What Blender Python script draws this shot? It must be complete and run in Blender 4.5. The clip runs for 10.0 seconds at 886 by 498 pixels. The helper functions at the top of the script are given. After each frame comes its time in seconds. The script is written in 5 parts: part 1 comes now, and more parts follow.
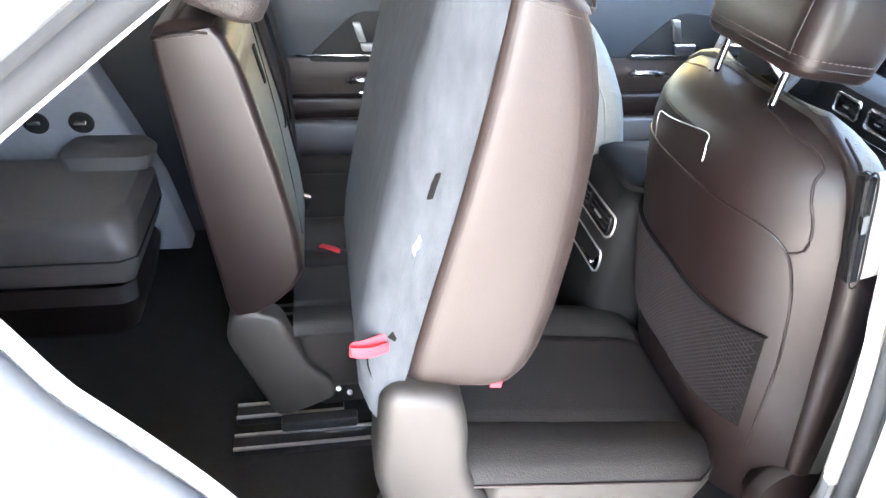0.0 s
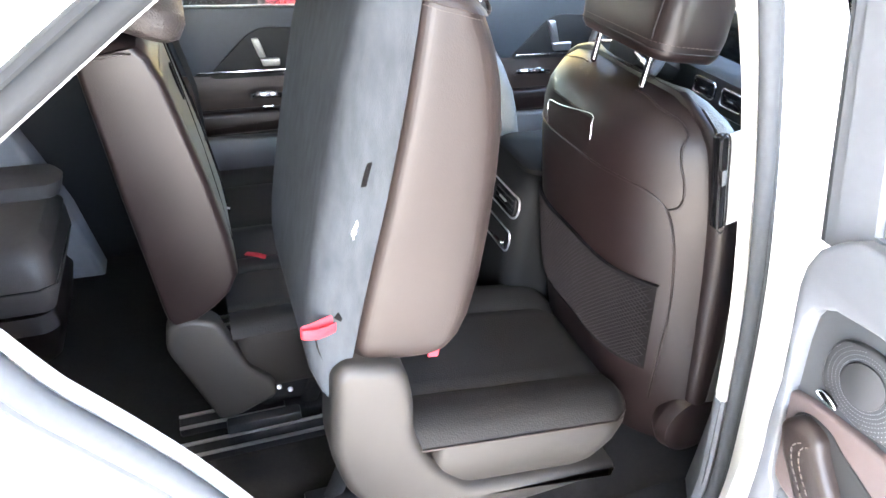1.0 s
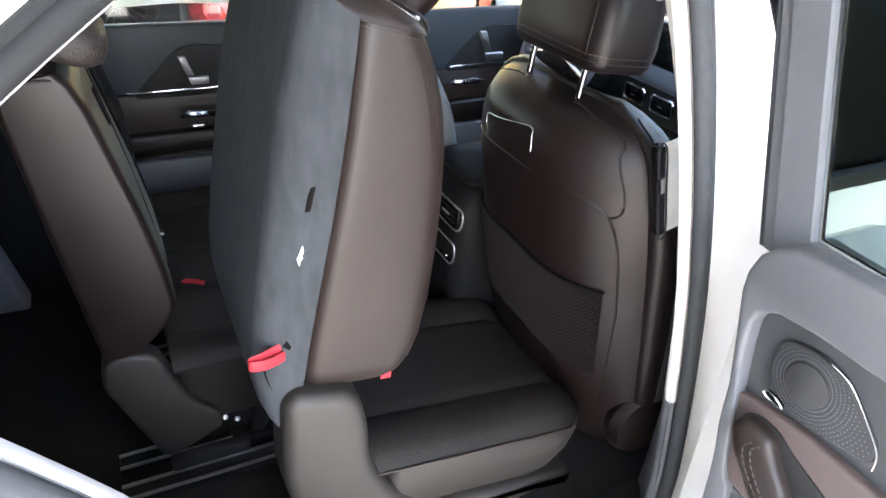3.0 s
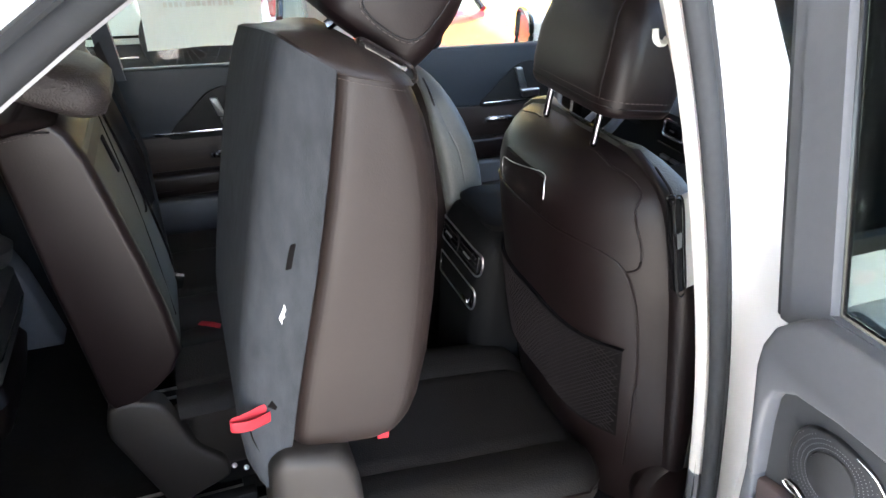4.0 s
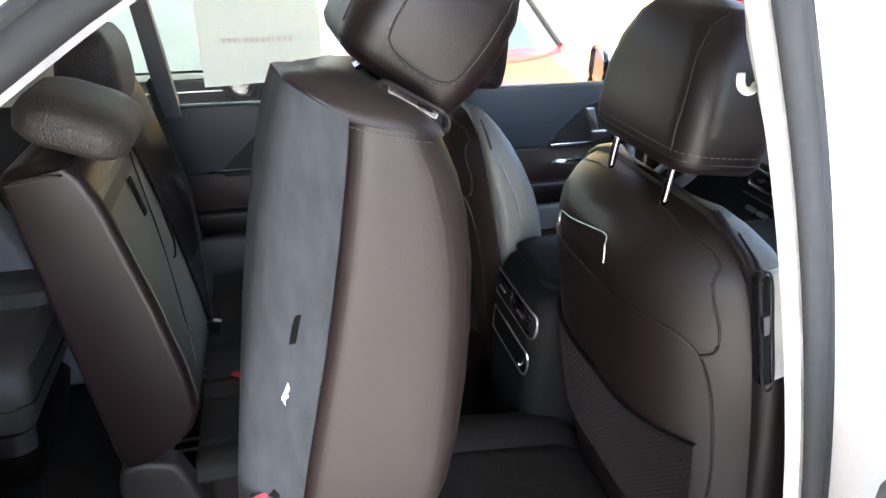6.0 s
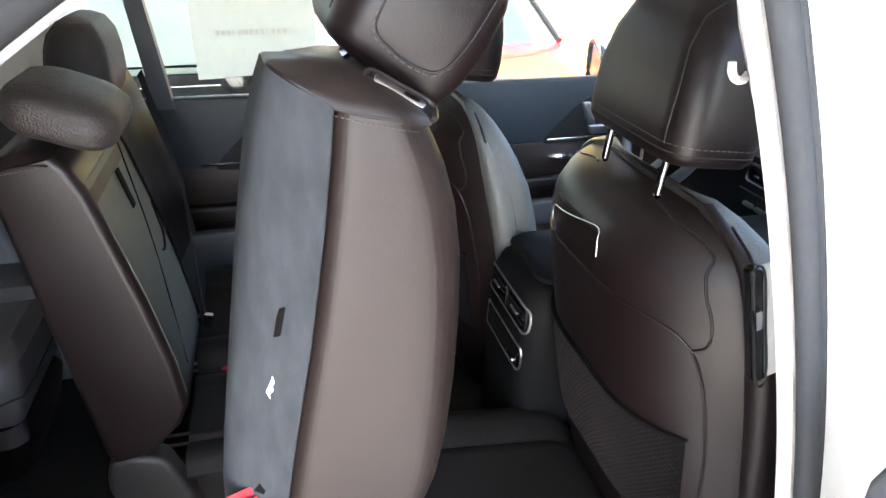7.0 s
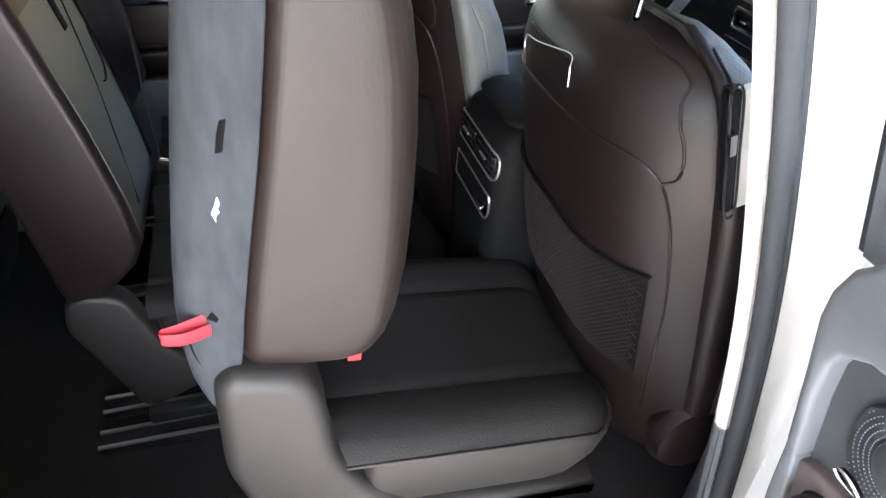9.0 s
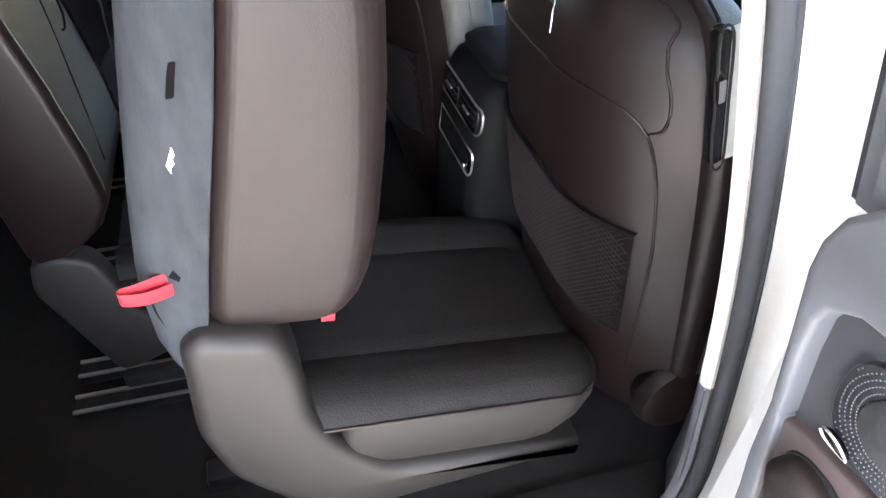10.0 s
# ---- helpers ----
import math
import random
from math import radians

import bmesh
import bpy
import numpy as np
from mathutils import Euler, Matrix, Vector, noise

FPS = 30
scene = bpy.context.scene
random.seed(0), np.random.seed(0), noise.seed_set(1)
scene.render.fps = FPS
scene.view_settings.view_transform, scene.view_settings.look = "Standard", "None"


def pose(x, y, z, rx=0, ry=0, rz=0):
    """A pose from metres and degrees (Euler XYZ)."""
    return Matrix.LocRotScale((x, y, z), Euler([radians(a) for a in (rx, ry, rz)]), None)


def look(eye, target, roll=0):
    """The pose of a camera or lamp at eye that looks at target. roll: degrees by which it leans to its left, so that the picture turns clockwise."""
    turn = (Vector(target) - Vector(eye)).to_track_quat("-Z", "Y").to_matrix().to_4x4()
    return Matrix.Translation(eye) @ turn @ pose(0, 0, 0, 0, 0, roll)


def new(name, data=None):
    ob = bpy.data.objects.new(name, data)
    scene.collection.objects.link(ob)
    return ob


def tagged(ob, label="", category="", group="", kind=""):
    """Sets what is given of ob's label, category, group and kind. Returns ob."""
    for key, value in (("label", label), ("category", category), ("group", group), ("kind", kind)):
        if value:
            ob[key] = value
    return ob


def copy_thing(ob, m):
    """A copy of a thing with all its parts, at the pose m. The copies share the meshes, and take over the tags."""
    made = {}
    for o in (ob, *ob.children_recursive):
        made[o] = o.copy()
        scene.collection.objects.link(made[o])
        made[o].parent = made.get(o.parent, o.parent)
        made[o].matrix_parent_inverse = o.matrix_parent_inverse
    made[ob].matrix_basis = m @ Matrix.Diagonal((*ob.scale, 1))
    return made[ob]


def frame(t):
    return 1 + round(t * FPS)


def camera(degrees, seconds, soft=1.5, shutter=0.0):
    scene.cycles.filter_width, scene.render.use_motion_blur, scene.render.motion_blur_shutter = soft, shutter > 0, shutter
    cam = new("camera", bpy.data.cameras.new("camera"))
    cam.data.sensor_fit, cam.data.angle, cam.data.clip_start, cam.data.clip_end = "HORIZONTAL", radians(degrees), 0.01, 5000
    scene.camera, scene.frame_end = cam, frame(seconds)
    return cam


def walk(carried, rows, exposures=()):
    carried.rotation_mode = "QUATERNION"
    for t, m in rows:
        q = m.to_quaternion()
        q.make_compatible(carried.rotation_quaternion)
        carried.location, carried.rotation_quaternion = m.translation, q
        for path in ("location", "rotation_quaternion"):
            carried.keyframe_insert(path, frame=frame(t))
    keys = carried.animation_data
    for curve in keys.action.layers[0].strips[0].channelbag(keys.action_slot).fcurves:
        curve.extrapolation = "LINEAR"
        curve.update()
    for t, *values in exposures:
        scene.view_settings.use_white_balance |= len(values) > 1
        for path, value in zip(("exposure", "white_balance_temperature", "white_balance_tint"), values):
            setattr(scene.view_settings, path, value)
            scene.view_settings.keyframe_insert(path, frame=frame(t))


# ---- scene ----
cam = camera(66.5, 10.0)
PATH = [
    (0, (-0.319, -0.444, 1.743), (0.016, 1.193, 0.644), 3.7),
    (0.5, (-0.37, -0.519, 1.758), (0.13, 1.088, 0.677), 3.2),
    (1, (-0.394, -0.553, 1.765), (0.223, 1.028, 0.706), 3.1),
    (1.5, (-0.399, -0.563, 1.767), (0.32, 0.979, 0.715), 3.4),
    (2, (-0.41, -0.571, 1.775), (0.361, 0.954, 0.735), 3.6),
    (3.5, (-0.376, -0.505, 1.775), (0.411, 1.021, 0.75), 3.3),
    (4, (-0.279, -0.499, 1.788), (0.359, 1.129, 0.818), 1.1),
    (4.5, (-0.212, -0.477, 1.784), (0.281, 1.235, 0.876), 0.1),
    (5, (-0.186, -0.418, 1.771), (0.268, 1.315, 0.88), -0.2),
    (5.5, (-0.183, -0.383, 1.767), (0.263, 1.353, 0.881), -0.1),
    (7, (-0.163, -0.369, 1.756), (0.279, 1.363, 0.86), 0.3),
    (7.5, (-0.154, -0.365, 1.733), (0.291, 1.349, 0.802), 0.5),
    (8, (-0.146, -0.366, 1.711), (0.304, 1.273, 0.656), 1.2),
    (8.5, (-0.14, -0.362, 1.693), (0.314, 1.21, 0.544), 1.6),
    (9, (-0.138, -0.365, 1.676), (0.325, 1.16, 0.468), 2.1),
    (9.5, (-0.127, -0.362, 1.666), (0.33, 1.124, 0.409), 2.0),
    (10, (-0.106, -0.348, 1.642), (0.358, 1.109, 0.353), 2.3),
]
walk(cam, [(t, look(eye, target, roll)) for t, eye, target, roll in PATH],
     [(0, 5.95, 7050, 14), (1.0, 5.65, 7050, 14), (2.0, 4.8, 7050, 14), (3.5, 4.15, 7050, 14), (4.3, 3.95, 7050, 14), (5.2, 4.1, 7050, 14), (7.0, 4.4, 7050, 14), (10, 4.55, 7050, 14)])

# ---- world and light: a sunny day; an added, unseen canopy shades the white car ----
world = bpy.data.worlds.new("sky")
scene.world = world
world.use_nodes = True
wn = world.node_tree.nodes
sky = wn.new("ShaderNodeTexSky")
sky.sky_type, sky.sun_disc, sky.sun_elevation, sky.sun_rotation = "NISHITA", False, radians(58), radians(197)
wn["Background"].inputs["Strength"].default_value = 0.15
world.node_tree.links.new(sky.outputs[0], wn["Background"].inputs["Color"])
sun = new("sun", bpy.data.lights.new("sun", "SUN"))
sun.data.energy, sun.data.angle, sun.data.color = 4.0, radians(2), (1.0, 0.97, 0.93)
sun.matrix_world = look((-1.5, -5.0, 8.5), (0, 0.0, 0.0))


# ---- materials ----
def material(name, colour, rough=0.5, metal=0.0, vary=0.15, scale=12.0, bump=0.0, bump_scale=200.0, bump_kind="noise", coat=0.0, stretch=None, spec=0.5):
    """A surface with colour variation at two scales and fine relief."""
    m = bpy.data.materials.new(name)
    m.use_nodes = True
    nt = m.node_tree
    b = nt.nodes["Principled BSDF"]
    b.inputs["Roughness"].default_value, b.inputs["Metallic"].default_value = rough, metal
    b.inputs["Coat Weight"].default_value, b.inputs["Specular IOR Level"].default_value = coat, spec
    tc = nt.nodes.new("ShaderNodeTexCoord")
    src = tc.outputs["Object"]
    if stretch:
        mp = nt.nodes.new("ShaderNodeMapping")
        mp.inputs["Scale"].default_value = stretch
        nt.links.new(src, mp.inputs[0])
        src = mp.outputs[0]
    mixed = []
    for sc in (scale, scale * 9):
        n = nt.nodes.new("ShaderNodeTexNoise")
        n.inputs["Scale"].default_value, n.inputs["Detail"].default_value = sc, 4
        nt.links.new(src, n.inputs["Vector"])
        mixed.append(n)
    add = nt.nodes.new("ShaderNodeMath")
    add.operation = "ADD"
    nt.links.new(mixed[0].outputs[0], add.inputs[0])
    nt.links.new(mixed[1].outputs[0], add.inputs[1])
    ramp = nt.nodes.new("ShaderNodeMapRange")
    ramp.inputs["From Min"].default_value, ramp.inputs["From Max"].default_value = 0.6, 1.4
    ramp.inputs["To Min"].default_value, ramp.inputs["To Max"].default_value = 1 - vary, 1 + vary
    nt.links.new(add.outputs[0], ramp.inputs["Value"])
    mul = nt.nodes.new("ShaderNodeVectorMath")
    mul.operation = "SCALE"
    mul.inputs[0].default_value = colour
    nt.links.new(ramp.outputs[0], mul.inputs["Scale"])
    nt.links.new(mul.outputs[0], b.inputs["Base Color"])
    r2 = nt.nodes.new("ShaderNodeMapRange")
    r2.inputs["To Min"].default_value, r2.inputs["To Max"].default_value = max(0.02, rough - 0.08), min(1, rough + 0.08)
    nt.links.new(mixed[0].outputs[0], r2.inputs["Value"])
    nt.links.new(r2.outputs[0], b.inputs["Roughness"])
    if bump:
        bp = nt.nodes.new("ShaderNodeBump")
        bp.inputs["Strength"].default_value, bp.inputs["Distance"].default_value = bump, 0.0016 if bump > 0.8 else 0.001
        if bump_kind == "pebble":
            v = nt.nodes.new("ShaderNodeTexVoronoi")
            v.feature = "SMOOTH_F1"
            v.inputs["Scale"].default_value = bump_scale
            nt.links.new(src, v.inputs["Vector"])
            nt.links.new(v.outputs["Distance"], bp.inputs["Height"])
        else:
            n = nt.nodes.new("ShaderNodeTexNoise")
            n.inputs["Scale"].default_value, n.inputs["Detail"].default_value = bump_scale, 3
            nt.links.new(src, n.inputs["Vector"])
            nt.links.new(n.outputs[0], bp.inputs["Height"])
        nt.links.new(bp.outputs[0], b.inputs["Normal"])
    return m


LEATHER = material("brown_leather", (0.0128, 0.0077, 0.0064), 0.48, vary=0.10, scale=7, bump=0.14, bump_scale=420, bump_kind="pebble", spec=0.35)
PEBBLE = material("pebbled_leather", (0.024, 0.018, 0.0168), 0.58, vary=0.08, scale=7, bump=1.0, bump_scale=300, bump_kind="pebble")
THREAD = material("stitching", (0.06, 0.048, 0.043), 0.7)
CARPET = material("grey_carpet", (0.031, 0.034, 0.0375), 0.95, vary=0.38, scale=6, bump=0.6, bump_scale=600, stretch=(1, 1, 0.35), spec=0.2)
FLOORMAT = material("black_carpet", (0.012, 0.0112, 0.0108), 0.95, vary=0.4, scale=14, bump=0.8, bump_scale=500, spec=0.2)
GREY = material("grey_plastic", (0.082, 0.087, 0.097), 0.55, vary=0.06, scale=9, bump=0.15, bump_scale=900)
TAUPE = material("taupe_plastic", (0.0138, 0.0112, 0.0093), 0.6, vary=0.06, scale=9, bump=0.15, bump_scale=900)
DARK = material("dark_plastic", (0.012, 0.012, 0.0125), 0.55, vary=0.1, scale=9, bump=0.1, bump_scale=900, spec=0.3)
BLUEGREY = material("blue_grey_trim", (0.024, 0.030, 0.038), 0.5, vary=0.08, scale=9, bump=0.2, bump_scale=700)
BLACK = material("gloss_black", (0.006, 0.006, 0.007), 0.15, vary=0.1)
RUBBER = material("rubber_seal", (0.046, 0.050, 0.055), 0.85, vary=0.10, scale=10, bump=0.2, bump_scale=600, spec=0.25)
PAINT = material("white_paint", (0.88, 0.88, 0.87), 0.25, vary=0.01, scale=3, coat=0.5)
LIGHT = material("light_trim", (0.62, 0.61, 0.58), 0.7, vary=0.04, scale=10, bump=0.2, bump_scale=900)
MIRROR = material("mirror_glass", (0.9, 0.9, 0.9), 0.03, metal=1.0, vary=0.01)
CHROME = material("chrome", (0.85, 0.85, 0.86), 0.15, metal=1.0, vary=0.03)
SATIN = material("satin_metal", (0.6, 0.6, 0.6), 0.32, metal=1.0, vary=0.05)
STEEL = material("dark_steel", (0.045, 0.045, 0.048), 0.4, metal=0.8, vary=0.25, scale=20)
RED = material("red_webbing", (0.36, 0.008, 0.018), 0.7, vary=0.12, scale=60, bump=0.4, bump_scale=900)
PAPER = material("white_paper", (0.80, 0.81, 0.78), 0.8, vary=0.02, scale=5)
PRINT = material("grey_print", (0.66, 0.67, 0.65), 0.8, vary=0.02)
WOOD = material("dark_wood", (0.024, 0.0145, 0.0115), 0.45, vary=0.4, scale=8, stretch=(0.6, 4, 14))
BELT = material("belt_webbing", (0.05, 0.05, 0.052), 0.7, vary=0.1, scale=60, bump=0.4, bump_scale=900)
BELTLIGHT = material("grey_belt_webbing", (0.28, 0.27, 0.26), 0.7, vary=0.1, scale=60, bump=0.4, bump_scale=900)
ASPHALT = material("concrete_ground", (0.42, 0.41, 0.39), 0.9, vary=0.2, scale=1.5, bump=0.5, bump_scale=60)
YELLOW = material("yellow_wall", (0.46, 0.32, 0.08), 0.8, vary=0.08, scale=1.2, bump=0.2, bump_scale=40)
REDPAINT = material("red_paint", (0.55, 0.03, 0.04), 0.25, vary=0.03, scale=2, coat=0.6)
PALE = material("pale_green_paint", (0.52, 0.60, 0.53), 0.3, vary=0.04, scale=2, coat=0.5)
NET = material("elastic_net", (0.013, 0.010, 0.010), 0.9, vary=0.2, spec=0.15)
POCKET = material("black_pocket_fabric", (0.004, 0.0033, 0.0033), 0.95, vary=0.2, spec=0.1)
BROWNPANEL = material("brown_panel", (0.072, 0.052, 0.050), 0.5, vary=0.08, scale=9, bump=0.2, bump_scale=700)
# Perforated leather, darkened in colour for the shade on the cushion tops
SHADEPERF = material("shaded_perforated_leather", (0.0076, 0.0062, 0.0050), 0.7, vary=0.12, scale=7, bump=0.5, bump_scale=330, bump_kind="pebble", spec=0.3)
CARGLASS = material("dark_car_glass", (0.16, 0.19, 0.17), 0.12, vary=0.1, scale=2)
SIDETRIM = material("pale_side_trim", (0.17, 0.174, 0.184), 0.6, vary=0.08, scale=6, bump=0.2, bump_scale=700)
THIRD = material("taupe_leather", (0.07, 0.062, 0.058), 0.5, vary=0.1, scale=7, bump=0.25, bump_scale=420, bump_kind="pebble")
# Seat leather with the windows' greenish light put into a paler colour
LITPANEL = material("window_lit_panel", (0.075, 0.079, 0.067), 0.55, vary=0.10, scale=7, bump=0.4, bump_scale=330, bump_kind="pebble")
GRILLE = material("dark_grille", (0.030, 0.031, 0.033), 0.4, metal=0.3, vary=0.08, scale=30)
PERFDOT = material("grille_dots", (0.17, 0.172, 0.176), 0.4, metal=0.7, vary=0.1, scale=30)
# Dark console leather, taken near black to imitate the shade between the seats
CONSOLE = material("shaded_console_leather", (0.0060, 0.0058, 0.0056), 0.7, vary=0.15, scale=9, bump=0.2, bump_scale=600, spec=0.08)
DARKWALL = material("dark_wall", (0.075, 0.08, 0.078), 0.8, vary=0.2, scale=1.5, bump=0.3, bump_scale=40)
CAPMAT = material("satin_cap", (0.034, 0.035, 0.037), 0.45, metal=0.3, vary=0.06, scale=40)
# Redder brown leather, its colour darkened to stand for the cabin's shade
SHADELEATHER = material("shaded_brown_leather", (0.0074, 0.0038, 0.0037), 0.42, vary=0.10, scale=7, bump=0.12, bump_scale=420, bump_kind="pebble", spec=0.3)
# Grey pebbled leather, its colour lifted for window light on the bolsters
LITPEB = material("lit_pebbled_leather", (0.080, 0.083, 0.077), 0.50, vary=0.10, scale=7, bump=0.7, bump_scale=300, bump_kind="pebble")
ARCH = material("grey_arch_trim", (0.27, 0.27, 0.275), 0.75, vary=0.05, scale=10, bump=0.2, bump_scale=900)
PILLARSEAL = material("black_pillar_rubber", (0.016, 0.017, 0.018), 0.75, vary=0.10, scale=10, bump=0.15, bump_scale=600, spec=0.2)
INSERT = material("dark_grey_insert", (0.036, 0.039, 0.043), 0.6, vary=0.08, scale=9, bump=0.2, bump_scale=800)
POST = material("dark_chrome", (0.26, 0.26, 0.27), 0.18, metal=1.0, vary=0.05)
TYRE = material("tyre", (0.015, 0.015, 0.016), 0.8, vary=0.2, bump=0.3, bump_scale=80)


def glass(name, tint, rough=0.0):
    m = bpy.data.materials.new(name)
    m.use_nodes = True
    nt = m.node_tree
    out = nt.nodes["Material Output"]
    nt.nodes.remove(nt.nodes["Principled BSDF"])
    tr, gl, mix, fr = (nt.nodes.new("ShaderNode" + k) for k in ("BsdfTransparent", "BsdfGlossy", "MixShader", "Fresnel"))
    tr.inputs[0].default_value = (*tint, 1)
    gl.inputs["Roughness"].default_value = 0.03
    fr.inputs[0].default_value = 1.45
    nt.links.new(fr.outputs[0], mix.inputs[0])
    nt.links.new(tr.outputs[0], mix.inputs[1])
    nt.links.new(gl.outputs[0], mix.inputs[2])
    nt.links.new(mix.outputs[0], out.inputs["Surface"])
    return m


def translucent(name, colour):
    """Thin paper: light comes through it from behind."""
    m = bpy.data.materials.new(name)
    m.use_nodes = True
    nt = m.node_tree
    out = nt.nodes["Material Output"]
    nt.nodes.remove(nt.nodes["Principled BSDF"])
    a, b, mix, n, r = (nt.nodes.new("ShaderNode" + k) for k in ("BsdfDiffuse", "BsdfTranslucent", "MixShader", "TexNoise", "MixRGB"))
    n.inputs["Scale"].default_value = 9
    r.inputs[1].default_value, r.inputs[2].default_value = (*colour, 1), (*[c * 0.93 for c in colour], 1)
    nt.links.new(n.outputs[0], r.inputs[0])
    nt.links.new(r.outputs[0], a.inputs[0])
    nt.links.new(r.outputs[0], b.inputs[0])
    mix.inputs[0].default_value = 0.55
    nt.links.new(a.outputs[0], mix.inputs[1])
    nt.links.new(b.outputs[0], mix.inputs[2])
    nt.links.new(mix.outputs[0], out.inputs["Surface"])
    return m


SHEET = translucent("thin_white_paper", (0.74, 0.80, 0.80))
CLEAR = glass("clear_glass", (0.93, 0.96, 0.94))
PRIVACY = glass("lightly_tinted_glass", (0.90, 0.93, 0.89))
DOORGLASS = glass("green_tinted_glass", (0.50, 0.55, 0.51))
TINTED = glass("tinted_glass", (0.10, 0.12, 0.12))


# ---- mesh helpers ----
def part(name, bm, mat, parent=None, label="", smooth=True, at=None):
    """Links a bmesh as one mesh object, under a thing or a part."""
    me = bpy.data.meshes.new(name)
    bmesh.ops.recalc_face_normals(bm, faces=bm.faces)
    bm.to_mesh(me)
    bm.free()
    if smooth:
        me.polygons.foreach_set("use_smooth", [True] * len(me.polygons))
        me.set_sharp_from_angle(angle=radians(42))
    me.materials.append(mat)
    ob = new(name, me)
    if at is not None:
        ob.matrix_world = at
    if parent is not None:
        ob.parent = parent
    if label:
        ob["label"] = label
    return ob


def thing(name, label, category, group="", kind="", at=(0, 0, 0)):
    ob = new(name)
    ob.empty_display_size = 0.05
    ob.location = at
    return tagged(ob, label, category, group, kind)


def loft(rings, cap=True, closed=True):
    """A skin over rings of points."""
    bm = bmesh.new()
    rows = [[bm.verts.new(p) for p in ring] for ring in rings]
    n = len(rows[0])
    for a, b in zip(rows, rows[1:]):
        for i in range(n if closed else n - 1):
            j = (i + 1) % n
            bm.faces.new((a[i], a[j], b[j], b[i]))
    if cap and closed:
        bm.faces.new(rows[0][::-1])
        bm.faces.new(rows[-1])
    return bm


def rounded(b, f, hw0, hw1, rb, rf, n=6, bow=0.0):
    """A rounded rectangle in forward (b to f) and across (hw0 to hw1): radius rb at the back's corners, rf at the front's; bow hollows the front."""
    pts = []
    rb, rf = min(rb, (f - b) * 0.55, (hw1 - hw0) / 2), min(rf, (f - b) * 0.45, (hw1 - hw0) / 2)
    for cx, cy, r, a0 in ((b + rb, hw0 + rb, rb, 180), (f - rf, hw0 + rf, rf, 270), (f - rf, hw1 - rf, rf, 0), (b + rb, hw1 - rb, rb, 90)):
        for k in range(n + 1):
            a = radians(a0 + 90 * k / n)
            pts.append((cx + r * math.cos(a), cy + r * math.sin(a)))
        if a0 == 270:
            for k in range(1, 8):
                u = k / 8
                pts.append((f - bow * max(0.0, math.sin(math.pi * u)) ** 0.7, hw0 + rf + (hw1 - hw0 - 2 * rf) * u))
    return pts


def stack(sections, m, n=6):
    """A loft of rounded sections (w, b, f, y0, y1, rb, rf[, bow]) up the local z of m."""
    return loft([[m @ Vector((p[0], p[1], s[0])) for p in rounded(*s[1:7], n=n, bow=s[7] if len(s) > 7 else 0)] for s in sections])


def bent(sections, m, bend, n=8):
    """A loft of rounded sections whose height changes with the distance forward, by bend(x, w, y)."""
    rings = []
    for s in sections:
        ring = rounded(*s[1:7], n=n, bow=s[7] if len(s) > 7 else 0)
        dense = [(a[0] + (b[0] - a[0]) * k / 4, a[1] + (b[1] - a[1]) * k / 4) for a, b in zip(ring, ring[1:] + ring[:1]) for k in range(4)]
        rings.append([m @ Vector((x, y, s[0] + bend(x, s[0], y))) for x, y in dense])
    return loft(rings)


def box(x0, x1, y0, y1, z0, z1, r=0.004, m=Matrix(), seg=2):
    bm = bmesh.new()
    bmesh.ops.create_cube(bm, size=1, matrix=m @ Matrix.Translation(((x0 + x1) / 2, (y0 + y1) / 2, (z0 + z1) / 2)) @ Matrix.Diagonal((x1 - x0, y1 - y0, z1 - z0, 1)))
    if r:
        bmesh.ops.bevel(bm, geom=bm.edges[:], offset=min(r, 0.49 * min(x1 - x0, y1 - y0, z1 - z0)), segments=seg, affect="EDGES", profile=0.5)
    return bm


def smooth_line(pts, per=6, closed=False):
    """A Catmull-Rom line through the points."""
    pts = [Vector(p) for p in pts]
    n = len(pts)
    out = []
    for i in range(n if closed else n - 1):
        p0, p1, p2, p3 = (pts[(i + k) % n] if closed else pts[min(max(i + k, 0), n - 1)] for k in (-1, 0, 1, 2))
        for k in range(per):
            t = k / per
            out.append(0.5 * (2 * p1 + (p2 - p0) * t + (2 * p0 - 5 * p1 + 4 * p2 - p3) * t * t + (3 * p1 - p0 - 3 * p2 + p3) * t ** 3))
    return out if closed else out + [pts[-1]]


def tube(pts, r, closed=False, n=8, ry=None, up=(0, 0, 1), grow=None):
    """A tube (or, with ry, an oval strip r wide and ry thick) along points."""
    pts = [Vector(p) for p in pts]
    rings = []
    for i, p in enumerate(pts):
        a = pts[i - 1] if i or closed else p
        b = pts[(i + 1) % len(pts)] if i + 1 < len(pts) or closed else p
        d = (b - a).normalized()
        s = d.cross(Vector(up))
        s = s.normalized() if s.length > 1e-4 else d.cross(Vector((1, 0, 0))).normalized()
        u = s.cross(d)
        k0 = grow(p) if grow else 1.0
        s, u = s * k0, u * k0
        rings.append([p + s * (r * math.cos(2 * math.pi * k / n)) + u * ((ry or r) * math.sin(2 * math.pi * k / n)) for k in range(n)])
    if closed:
        rings.append(rings[0])
    bm = loft(rings, cap=not closed)
    if closed:
        bmesh.ops.remove_doubles(bm, verts=bm.verts[:], dist=1e-6)
    return bm


